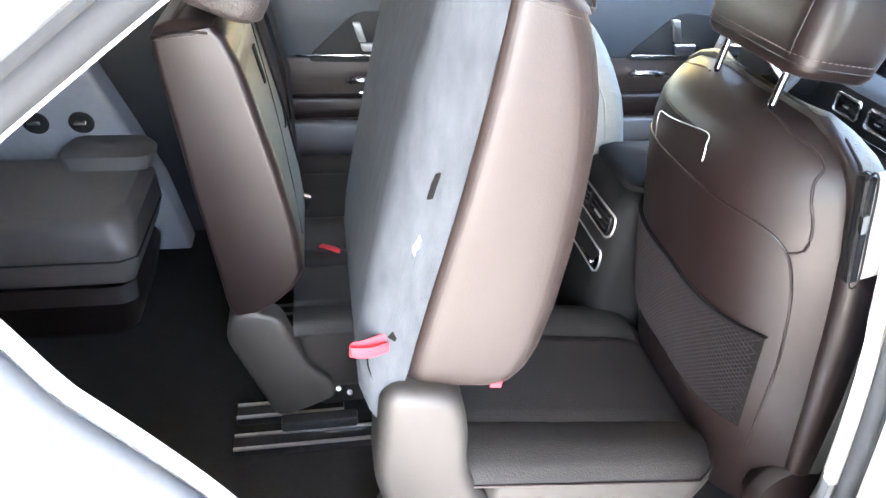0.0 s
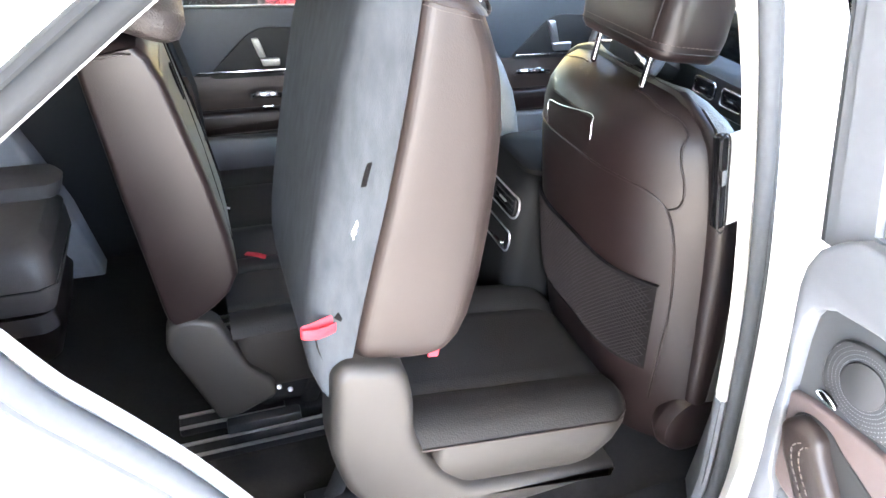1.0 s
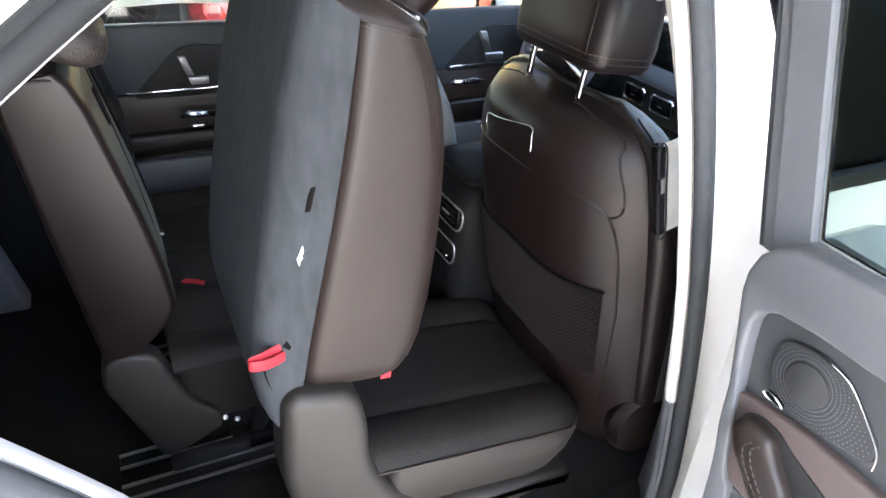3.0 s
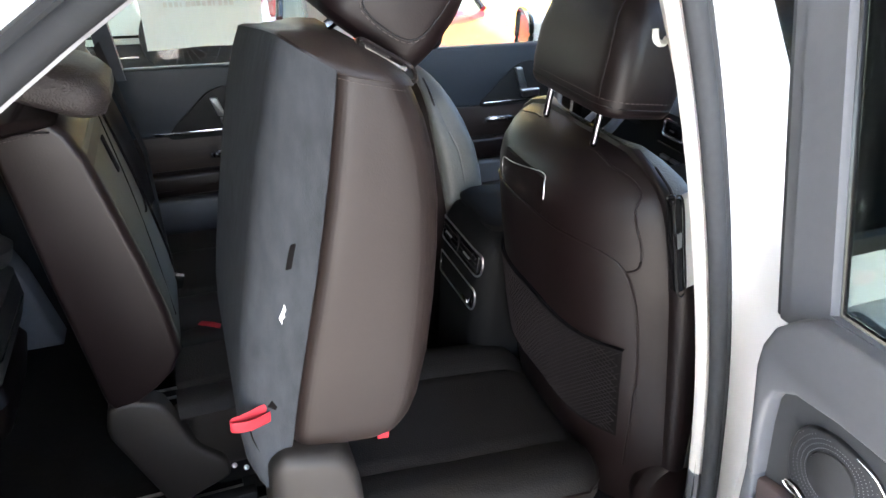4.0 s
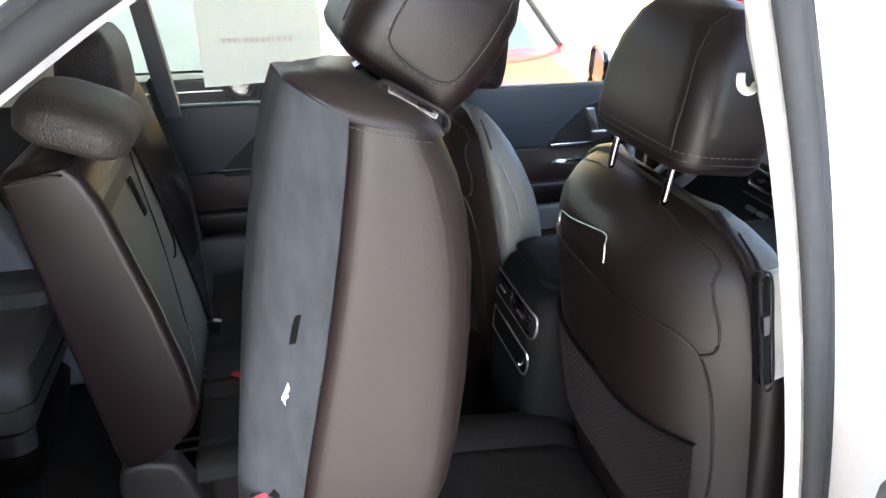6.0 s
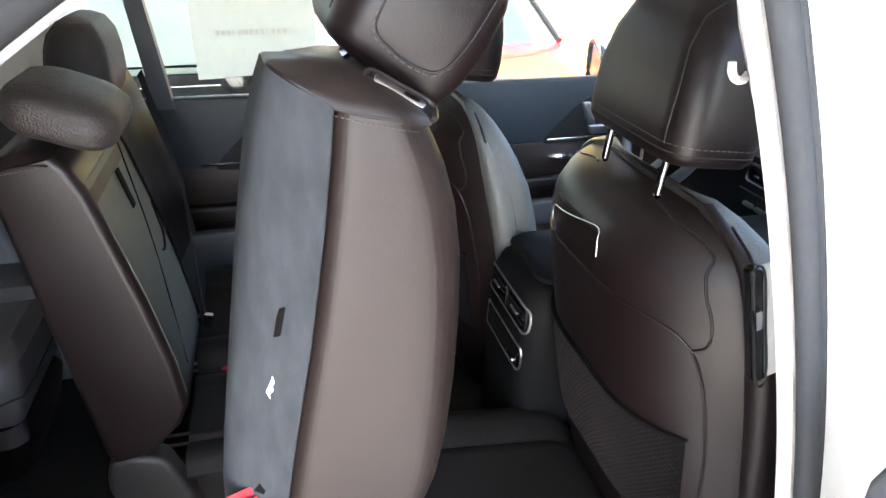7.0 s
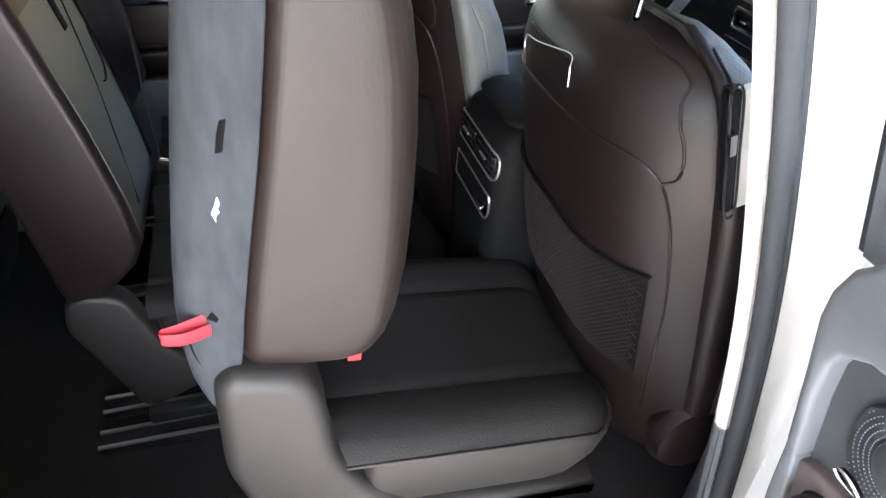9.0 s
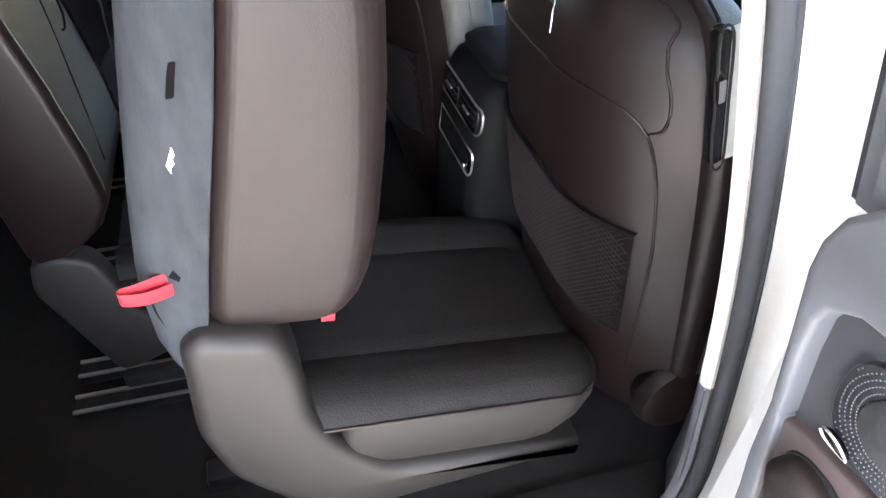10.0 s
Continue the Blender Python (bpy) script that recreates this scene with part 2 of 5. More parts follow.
def prism(poly, to3d, depth, r=0.0, seg=3):
    """A flat outline (u, v) made solid, its outer edge rounded by r: to3d(u, v, d) with d from 0 to depth."""
    pts = [Vector((u, v)) for u, v in poly]
    n = len(pts)
    turn = 1 if sum(a.x * b.y - b.x * a.y for a, b in zip(pts, pts[1:] + pts[:1])) > 0 else -1
    inward = []
    for i in range(n):
        a, b = (pts[i] - pts[i - 1]), (pts[(i + 1) % n] - pts[i])
        a, b = (a.normalized() if a.length else b.normalized()), (b.normalized() if b.length else a.normalized())
        d = Vector((-(a.y + b.y), a.x + b.x)) * turn
        inward.append(d.normalized() * min(1.3, 2 / max(d.length, 0.8)) if d.length > 1e-6 else Vector((0, 0)))
    steps = [(0.0, 0.0)] + ([(r * (1 - math.cos(math.pi / 2 * k / seg)), depth - r + r * math.sin(math.pi / 2 * k / seg)) for k in range(seg + 1)] if r else [(0.0, depth)])
    return loft([[Vector(to3d(*(p + q * o), d)) for p, q in zip(pts, inward)] for o, d in steps])


def round_poly(pts, r, n=5):
    """An outline with its corners rounded."""
    out = []
    k = len(pts)
    for i in range(k):
        p, a, b = Vector(pts[i]), Vector(pts[i - 1]), Vector(pts[(i + 1) % k])
        da, db = (a - p), (b - p)
        ra = min(r, da.length * 0.45, db.length * 0.45)
        s, e = p + da.normalized() * ra, p + db.normalized() * ra
        for q in range(n + 1):
            t = q / n
            out.append(tuple(s * (1 - t) ** 2 + p * (2 * t * (1 - t)) + e * t * t))
    return out


def disc(centre, axis, r, depth, n=28, bevel=0.002):
    bm = bmesh.new()
    q = Vector(axis).normalized().to_track_quat("Z", "Y").to_matrix().to_4x4()
    bmesh.ops.create_cone(bm, cap_ends=True, segments=n, radius1=r, radius2=r, depth=depth, matrix=Matrix.Translation(centre) @ q)
    if bevel:
        bmesh.ops.bevel(bm, geom=[e for e in bm.edges if len(e.link_faces) == 2 and any(len(f.verts) > 4 for f in e.link_faces)], offset=bevel, segments=2, affect="EDGES", profile=0.5)
    return bm


# ---- setting outside ----
ground = tagged(part("ground", box(-300, 300, -300, 300, -0.2, 0, 0), ASPHALT, smooth=False), "pale grey concrete ground under the parked cars", "ground", kind="structure")
wall_yellow = tagged(part("wall_yellow", box(0.95, 16, 6.6, 6.9, 0, 3.1, 0.01), YELLOW, smooth=False), "bright yellow painted wall behind the parked cars", "wall", kind="structure")

# Unseen canopy, added so that daylight comes in low from the side
canopy = tagged(part("canopy", box(-9, 1.3, -2.6, 9.0, 3.1, 3.3, 0.01), LIGHT, smooth=False), "pale unseen canopy added to shade the white car", "canopy", kind="structure")

# Unseen walls, added to narrow the daylight to a gap behind the camera
for wall_name, wx0, wx1 in (("light_block_east", 1.5, 12), ("light_block_west", -9, -1.6)):
    tagged(part(wall_name, box(wx0, wx1, -2.05, -1.75, 0, 3.1, 0.01), DARKWALL, smooth=False), "unseen dark grey wall added to block side light", "wall", kind="structure")

# ---- the white car: body, roof, floor ----
CENTRE = 0.95
OPEN = [(0.17, 1.80), (0.222, 1.69), (0.29, 1.52), (0.358, 1.31), (0.417, 1.08), (0.466, 0.80), (0.488, 0.60), (0.46, 0.50), (0.30, 0.47), (0.05, 0.47), (-0.10, 0.50),
        (-0.19, 0.60), (-0.29, 0.775), (-0.372, 0.925), (-0.452, 1.068), (-0.505, 1.150), (-0.556, 1.222), (-0.617, 1.305), (-0.668, 1.378), (-0.655, 1.425), (-0.60, 1.474), (-0.537, 1.522), (-0.455, 1.583), (-0.392, 1.628), (-0.34, 1.664), (-0.28, 1.703), (-0.2, 1.745), (0.0, 1.80), (0.10, 1.81)]
RIM = [Vector((p[0], p[1], 0)) for p in smooth_line([(x, z, 0) for x, z in OPEN], 4, closed=True)]


def rim_y(x, z):
    """How far in the opening's edge lies: it leans inwards towards the roof, more so at the rear."""
    k = min(1, max(0, (x + 0.3) / 0.5))
    return (0.06 + 0.06 * k) + min(1, max(0, (z - 1.25) / 0.4)) * (0.12 - 0.12 * k)


def rim(off, dy):
    """The door opening's edge, moved outwards by off and into the car by dy."""
    out = []
    for i, p in enumerate(RIM):
        d = (RIM[(i + 1) % len(RIM)] - RIM[i - 1]).normalized()
        q = p + Vector((-d.y, d.x, 0)) * off
        lean = max(0.0, q.y - 1.3) * 0.4 * min(1, max(0, (abs(off) - 0.05) / 0.06)) * min(1, max(0, q.x / 0.15))
        out.append(Vector((q.x, rim_y(q.x, q.y) + dy + lean, q.y)))
    return out


def rim_out(dy):
    out = []
    for p in RIM:
        d = Vector((p.x + 0.08, p.y - 1.1, 0))
        k = min((0.54 if d.x > 0 else -1.85) / d.x if abs(d.x) > 1e-6 else 99, (0.76 if d.y > 0 else -0.78) / d.y if abs(d.y) > 1e-6 else 99)
        q = Vector((-0.08, 1.1, 0)) + d * max(k, 1.0)
        out.append(Vector((q.x, dy - 0.03 + max(0, q.y - 1.3) * 0.45, q.y)))
    return out


sgn = 1 if sum(a.x * b.y - b.x * a.y for a, b in zip(RIM, RIM[1:] + RIM[:1])) < 0 else -1
car_body = thing("car_body", "white car body with its rear door opening, beside the open door", "car body")
skin = part("body_side", loft([rim(sgn * o, d) + rim(sgn * o, d)[:1] for o, d in ((0.012, 0.02), (0.05, 0.012), (0.075, -0.015), (0.084, -0.06), (0.10, -0.085), (0.13, -0.095))]
            + [rim_out(0.0) + rim_out(0.0)[:1]], closed=False), PAINT, car_body)
def seal_size(p):
    """The seal is thicker along the rear of the opening."""
    return 1.0 + 0.35 * min(1, max(0, (0.15 - p.x) / 0.3)) - 0.12 * min(1, max(0, (p.z - 1.38) / 0.1)) * min(1, max(0, (0.0 - p.x) / 0.2))


def rim_by(k, dy):
    """The opening's edge moved outwards by k times the seal's size."""
    a, b = rim(0.0, dy), rim(sgn * 1.0, dy)
    return [p + (q - p) * (0.004 + k * seal_size(p)) for p, q in zip(rim(0.0, dy), [Vector((y.x, x.y, y.z)) for x, y in zip(a, b)])]


def rim_run(k, dy, idx):
    line = rim_by(k, dy)
    return [line[i % len(line)] for i in idx]


rear_run = [i for i, p in enumerate(RIM) if p.x < 0.06 and p.y > 1.385]
rest = range(rear_run[-1], rear_run[0] + len(RIM) + 1)
rear_run = range(rear_run[0], rear_run[-1] + 1)
for idx, mat, what in ((rest, RUBBER, "grey"), (rear_run, PILLARSEAL, "black")):
    part("door_seal", tube(rim_run(0.013, -0.002, idx), 0.0128, n=12, ry=0.013, up=(0, 1, 0), grow=seal_size), mat, car_body, what + " rubber door seal")
    part("seal_lip", tube(rim_run(0.027, 0.0, idx), 0.007, n=8, ry=0.010, up=(0, 1, 0), grow=seal_size), mat, car_body, what + " rubber seal lip")
low = [i for i, p in enumerate(RIM) if (p.y < 0.885 and p.x > 0.2) or (p.y < 0.53 and p.x > -0.08)]


def trim_run(idx):
    """A stretch of the trim inside the seal."""
    return loft([[rim(sgn * o, d)[i % len(RIM)] for i in idx] for o, d in ((0.006, 0.010), (-0.001, 0.018), (-0.001, 0.028), (0.012, 0.036), (0.04, 0.048), (0.12, 0.06))], closed=False)


crown = max(range(len(RIM)), key=lambda i: RIM[i].y)
part("arch_trim", trim_run(range(low[-1], crown + 1)), ARCH, car_body, "grey inner trim along the wheel arch and rear pillar")
part("opening_trim", trim_run(range(crown, low[0] + len(RIM) + 1)), LIGHT, car_body, "light inner trim of the centre pillar")
part("sill_trim", trim_run(range(low[0], low[-1] + 1)), GREY, car_body, "dark grey inner trim along the sill")
part("roof", box(-1.9, 0.75, 0.20, 1.70, 1.825, 1.88, 0.02), PAINT, car_body)
part("headliner", box(-1.85, 0.75, 0.20, 1.70, 1.80, 1.822, 0.005), LIGHT, car_body, "pale grey headliner")
part("tailgate", box(-1.95, -1.90, 0.05, 1.85, 0.35, 1.12, 0.01), DARK, car_body)
rear_glass = part("rear_window", box(-1.935, -1.93, 0.05, 1.85, 1.12, 1.80, 0), TINTED, car_body, "tinted rear window", smooth=False)
# trim out of view, added to stop the white bodywork bouncing light inside
part("right_quarter_trim", prism([(-1.88, 0.49), (-0.32, 0.49), (-0.43, 0.72), (-0.77, 1.28), (-0.81, 1.38), (-0.76, 1.48), (-0.42, 1.76), (-0.42, 1.79), (-1.88, 1.79)], lambda u, v, d: (u, 0.19 - d, v), 0.03, 0.008), GREY, car_body, "dark grey rear quarter trim")
part("left_quarter_panel", box(-1.90, -0.62, 1.62, 1.80, 0.35, 1.30, 0.01), DARK, car_body, "dark rear quarter trim")
part("left_rear_pillar", prism([(-1.9, 1.30), (-1.9, 1.76), (-0.55, 1.76), (-0.78, 1.30)], lambda u, v, d: (u, 1.66 + d, v), 0.06, 0.008), LIGHT, car_body, "pale grey rear pillar trim")
part("left_roof_rail", box(-0.7, 1.0, 1.62, 1.72, 1.66, 1.76, 0.02), LIGHT, car_body)
part("left_sill", box(-1.0, 1.9, 1.66, 1.80, 0.35, 0.55, 0.02), DARK, car_body)
part("left_centre_pillar", prism([(0.16, 0.5), (0.13, 1.27), (0.06, 1.70), (0.16, 1.70), (0.26, 1.27), (0.28, 0.5)], lambda u, v, d: (u, 1.655 + d, v), 0.08, 0.012), LIGHT, car_body, "pale grey centre pillar trim")
part("left_front_pillar", loft([[(0.80, 1.60, 1.75), (0.80, 1.68, 1.75), (0.90, 1.68, 1.75), (0.90, 1.60, 1.75)], [(1.60, 1.64, 1.22), (1.60, 1.74, 1.22), (1.72, 1.74, 1.22), (1.72, 1.64, 1.22)]]), LIGHT, car_body, "pale grey front pillar trim")
part("right_front_pillar", loft([[(0.80, 0.22, 1.75), (0.80, 0.30, 1.75), (0.90, 0.30, 1.75), (0.90, 0.22, 1.75)], [(1.60, 0.16, 1.22), (1.60, 0.26, 1.22), (1.72, 0.26, 1.22), (1.72, 0.16, 1.22)]]), LIGHT, car_body, "pale grey front pillar trim")
ws = part("windscreen", loft([[(0.84, 0.28, 1.752), (0.84, 1.62, 1.752), (0.845, 1.62, 1.757), (0.845, 0.28, 1.757)], [(1.66, 0.2, 1.21), (1.66, 1.7, 1.21), (1.665, 1.7, 1.215), (1.665, 0.2, 1.215)]]), CLEAR, car_body, smooth=False)
ws.visible_shadow = False
part("bonnet", loft([[(x, CENTRE + hw * a, z0 + (z1 - z0) * b) for a, b in round_poly([(-1, 0), (1, 0), (1, 1), (-1, 1)], 0.18)] for x, hw, z0, z1 in ((1.60, 0.89, 0.36, 1.17), (2.0, 0.89, 0.34, 1.13), (2.4, 0.87, 0.32, 1.04), (2.62, 0.82, 0.30, 0.92), (2.70, 0.70, 0.36, 0.74))]), PAINT, car_body)
part("cabin_floor", box(-1.92, 1.6, 0.10, 1.78, 0.40, 0.48, 0.01), FLOORMAT, car_body, "black carpeted cabin floor")
part("right_sill_trim", box(-0.2, 0.62, 0.14, 0.24, 0.44, 0.505, 0.015), FLOORMAT, car_body, "black carpeted door sill trim")

# centre pillar inside the opening, by the front passenger seat
def pillar_line(z):
    """Edge of the pillar trim towards the seal."""
    return np.interp(z, [0.5, 0.62, 1.067, 1.327, 1.529, 1.74], [0.49, 0.485, 0.425, 0.368, 0.305, 0.225])


def pillar_ring(z, inner, y1):
    a = float(pillar_line(z)) + 0.004
    y0 = 0.135 + max(0, z - 1.3) * 0.12
    return [(a, y0, z), (a + 0.012, y0 + 0.03, z), (a + inner * 0.6, y1 - 0.02, z), (a + inner, y1, z), (a + inner + 0.05, y1, z), (a + inner + 0.06, y0, z)]


part("centre_pillar_trim", loft([pillar_ring(z, i, y) for z, i, y in ((0.86, 0.045, 0.19), (0.90, 0.055, 0.205), (1.0, 0.06, 0.21), (1.10, 0.055, 0.21), (1.16, 0.045, 0.21), (1.36, 0.048, 0.215), (1.40, 0.052, 0.215), (1.55, 0.04, 0.205), (1.66, 0.03, 0.20), (1.80, 0.02, 0.20))]), LIGHT, car_body, "off-white centre pillar trim")
part("lower_pillar_trim", loft([pillar_ring(z, i, y) for z, i, y in ((0.48, 0.09, 0.25), (0.60, 0.085, 0.24), (0.75, 0.06, 0.21), (0.865, 0.044, 0.188))]), GREY, car_body, "dark grey lower pillar trim")
SLOT = pose(0.412, 0.242, 1.276, 0, -14.5, 0)
slot = part("belt_slot", box(-0.009, 0.010, -0.004, 0.02, -0.092, 0.092, 0.007, SLOT, 3), BLACK, car_body, "black seat belt slot")
part("slot_surround", box(0.008, 0.075, 0.004, 0.022, -0.098, 0.082, 0.008, SLOT), LIGHT, car_body, "off-white belt guide surround")
part("slot_frame", tube(smooth_line([SLOT @ Vector(p) for p in ((-0.007, -0.004, -0.088), (-0.008, -0.004, 0.0), (-0.007, -0.004, 0.088), (0.008, -0.004, 0.088), (0.009, -0.004, 0.0), (0.008, -0.004, -0.088))], 4, True), 0.0018, True), DARK, slot)
part("slot_clip", box(-0.010, 0.000, -0.012, 0.0, 0.006, 0.036, 0.002, SLOT), CHROME, slot, "chrome clip")
part("coat_hook", tube(smooth_line([(0.290, 0.205, 1.614), (0.279, 0.196, 1.611), (0.268, 0.192, 1.613), (0.261, 0.190, 1.620), (0.259, 0.190, 1.630)], 5), 0.0042), LIGHT, car_body, "white plastic coat hook")

# closed front door on the camera's side
front_door = thing("front_passenger_door", "closed white front passenger door with clear glass", "car door")
part("door_skin", loft([[(0.475, -0.005, 0.36), (0.475, 0.06, 0.36), (1.62, 0.06, 0.36), (1.62, -0.005, 0.36)], [(0.47, -0.03, 0.8), (0.47, 0.06, 0.8), (1.62, 0.06, 0.8), (1.62, -0.03, 0.8)],
                       [(0.465, -0.01, 1.28), (0.465, 0.06, 1.28), (1.62, 0.06, 1.28), (1.62, -0.01, 1.28)], [(0.463, 0.015, 1.37), (0.463, 0.08, 1.37), (1.60, 0.08, 1.35), (1.60, 0.015, 1.35)]]), PAINT, front_door)
part("window_sill", box(0.47, 1.5, 0.012, 0.03, 1.368, 1.395, 0.005), DARK, front_door)
part("window_glass", loft([[(0.47, 0.035, 1.385), (1.52, 0.035, 1.37), (1.52, 0.04, 1.37), (0.47, 0.04, 1.385)], [(0.34, 0.17, 1.78), (0.92, 0.17, 1.78), (0.92, 0.175, 1.78), (0.34, 0.175, 1.78)]]), CLEAR, front_door, "clear window glass", smooth=False)
part("door_card", box(0.56, 1.55, 0.10, 0.16, 0.5, 1.30, 0.02), DARK, front_door)

# ---- the open rear door ----
rear_door = thing("open_rear_door", "wide open rear door with grey upper trim and brown armrest", "car door", at=(0.42, 0.0, 0.5))
rear_door_parts = []


def door3(u, v, d):
    """u: metres out from the hinge, v: height, d: depth towards the seat."""
    return (0.355 - d + max(0, 0.0), -u + max(0, v - 1.33) * 0.27, v)


def smooth_line2(pts, per=5):
    return [(p.x, p.y) for p in smooth_line([(u, v, 0) for u, v in pts], per)]


def dashes(pts, r, dash=0.006, gap=0.004):
    """A row of stitches along a line."""
    line = smooth_line(pts, 40)
    bm = bmesh.new()
    run, start = 0.0, line[0]
    for a, b in zip(line, line[1:]):
        run += (b - a).length
        if run > dash:
            s = tube([start, (start + b) / 2, b], r, n=5)
            me = bpy.data.meshes.new("stitch")
            s.to_mesh(me)
            s.free()
            bm.from_mesh(me)
            bpy.data.meshes.remove(me)
            start, run = b + (b - a).normalized() * gap, -gap
    return bm


def on_door(name, poly, depth, mat, base=0.0, r=0.004, parent=None, label=""):
    ob = part(name, prism(poly, lambda u, v, d: door3(u, v, d + base), depth, r), mat, parent, label)
    if parent is None:
        rear_door_parts.append(ob)
    return ob


EDGE = [(0.070, 1.358), (0.045, 1.337), (0.034, 1.308), (0.034, 1.278), (0.047, 1.214), (0.060, 1.142), (0.066, 1.06), (0.079, 0.97), (0.095, 0.70), (0.12, 0.42)]
BROWN = [(0.073, 1.124), (0.083, 1.069), (0.096, 0.997), (0.102, 0.983), (0.118, 0.973), (0.146, 0.968), (0.174, 0.966)]
on_door("door_shell", [(u + 0.004, v) for u, v in EDGE[::-1]] + [(0.10, 1.375), (1.02, 1.34), (1.10, 0.9), (0.80, 0.42)], 0.02, GREY, -0.02)
on_door("door_skin", [(u - 0.002, v) for u, v in EDGE[::-1]] + [(0.10, 1.37), (1.04, 1.335), (1.12, 0.9), (0.82, 0.42)], 0.115, PAINT, -0.135)
on_door("upper_pad", EDGE[5::-1] + [(0.10, 1.374), (0.20, 1.378), (1.0, 1.345), (1.0, 1.26), (0.30, 1.282), (0.15, 1.284), (0.095, 1.278), (0.070, 1.262), (0.064, 1.243), (0.066, 1.205), (0.076, 1.132)], 0.046, GREY, 0.0, 0.007, label="grey soft upper trim")
on_door("edge_trim", smooth_line2(EDGE[:4:-1], 3) + [(0.076, 1.128), (0.086, 1.069), (0.098, 0.997), (0.104, 0.981), (0.114, 0.970), (0.125, 0.90), (0.13, 0.70), (0.14, 0.42)], 0.042, GREY, 0.0, 0.004)
on_door("insert", round_poly([(0.066, 1.122), (0.060, 1.205), (0.060, 1.243), (0.072, 1.264), (0.095, 1.279), (0.16, 1.286), (0.9, 1.27), (0.9, 1.12)], 0.012), 0.022, INSERT, 0.0, 0.004, label="dark grey door insert")
GRILLE_EDGE = round_poly([(0.110, 1.158), (0.097, 1.195), (0.101, 1.230), (0.114, 1.246), (0.15, 1.256), (0.20, 1.245), (0.258, 1.19), (0.262, 1.165), (0.17, 1.146)], 0.018)
speaker = on_door("speaker_grille", GRILLE_EDGE, 0.010, GRILLE, 0.020, 0.003, label="perforated metal speaker grille")
rear_door_parts.append(part("grille_trim", tube([door3(u, v, 0.031) for u, v in smooth_line2([(0.175, 1.254), (0.205, 1.245), (0.24, 1.212), (0.262, 1.185), (0.265, 1.163)])], 0.0012), CHROME, None, "thin chrome grille rim"))


def within(u, v, poly):
    """Whether a point lies in an outline."""
    odd = False
    for (a, b), (c, d) in zip(poly, poly[1:] + poly[:1]):
        if (b > v) != (d > v) and u < a + (c - a) * (v - b) / (d - b):
            odd = not odd
    return odd


dots = bmesh.new()
for k in range(13):
    r0 = 0.0345 + 0.0054 * k
    for j in range(72):
        a = 2 * math.pi * (j + 0.5 * (k % 2)) / 72
        u, v = 0.157 + r0 * math.cos(a), 1.205 + r0 * math.sin(a)
        if within(u, v, GRILLE_EDGE) and within(u + 0.005, v, GRILLE_EDGE) and within(u - 0.005, v - 0.003, GRILLE_EDGE) and within(u, v + 0.005, GRILLE_EDGE):
            ring = [dots.verts.new(door3(u + 0.0008 * math.cos(q), v + 0.0008 * math.sin(q), 0.0301)) for q in (0, 1.57, 3.14, 4.71)]
            tip = dots.verts.new(door3(u, v, 0.0308))
            for q in range(4):
                dots.faces.new((ring[q], ring[(q + 1) % 4], tip))
grille_dots = part("grille_dots", dots, PERFDOT, None, "fine bright perforation")
grille_dots["kind"] = "stuff"
rear_door_parts.append(grille_dots)
rear_door_parts.append(part("speaker_cap", disc(door3(0.157, 1.205, 0.031), (1, 0, 0), 0.030, 0.004, bevel=0.001), CAPMAT, None, "round satin speaker cap"))
LOCK = [(0.110, 1.157), (0.114, 1.162), (0.127, 1.162), (0.139, 1.157), (0.142, 1.153), (0.131, 1.152), (0.119, 1.153)]
on_door("lock_plate", round_poly(LOCK, 0.004), 0.006, BLACK, 0.031, 0.001)
rear_door_parts.append(part("lock_frame", tube([door3(u, v, 0.037) for u, v in smooth_line2(LOCK + LOCK[:1])], 0.0013), CHROME, None, "chrome lock button frame"))
on_door("lower_panel", BROWN + [(0.9, 0.95), (0.9, 1.118), (0.19, 1.142), (0.104, 1.133)], 0.034, BROWNPANEL, 0.0, 0.005, label="brown leather lower door panel")
on_door("door_pocket", [(0.112, 0.966), (0.146, 0.964), (0.9, 0.945), (0.9, 0.45), (0.14, 0.45), (0.13, 0.70), (0.125, 0.90)], 0.030, GREY, 0.0, 0.006, label="grey lower door panel")
on_door("pull_recess", round_poly([(0.097, 1.107), (0.117, 1.119), (0.149, 1.119), (0.175, 1.104), (0.24, 1.08), (0.42, 1.0), (0.42, 0.89), (0.19, 0.972), (0.157, 0.999), (0.132, 1.028), (0.109, 1.053), (0.094, 1.087)], 0.012), 0.003, DARK, 0.034, 0.001, label="dark pull recess")
PULL = [(0.097, 1.098), (0.110, 1.113), (0.132, 1.116), (0.152, 1.109), (0.163, 1.092), (0.190, 1.060), (0.232, 1.022), (0.42, 0.93), (0.42, 0.86), (0.19, 0.966), (0.157, 0.998), (0.132, 1.028), (0.109, 1.053), (0.095, 1.085)]
on_door("armrest_pull", smooth_line2(PULL + PULL[:1], 4)[:-1], 0.026, LEATHER, 0.034, 0.013, label="stitched brown leather pull")
for off in (0.0, 0.012):
    rear_door_parts.append(part("pull_stitching", dashes([door3(u + off, v + off * 0.3, 0.0605) for u, v in ((0.135, 1.092), (0.126, 1.078), (0.134, 1.055), (0.158, 1.028), (0.19, 1.000))], 0.0010), THREAD, None, "pale stitching"))
rear_door_parts.append(part("switch_frame", tube([door3(u, v, 0.036) for u, v in smooth_line2([(0.272, 1.111), (0.280, 1.120), (0.31, 1.122), (0.37, 1.09), (0.36, 1.07), (0.288, 1.091), (0.272, 1.111)])], 0.002), CHROME, None, "chrome switch frame"))
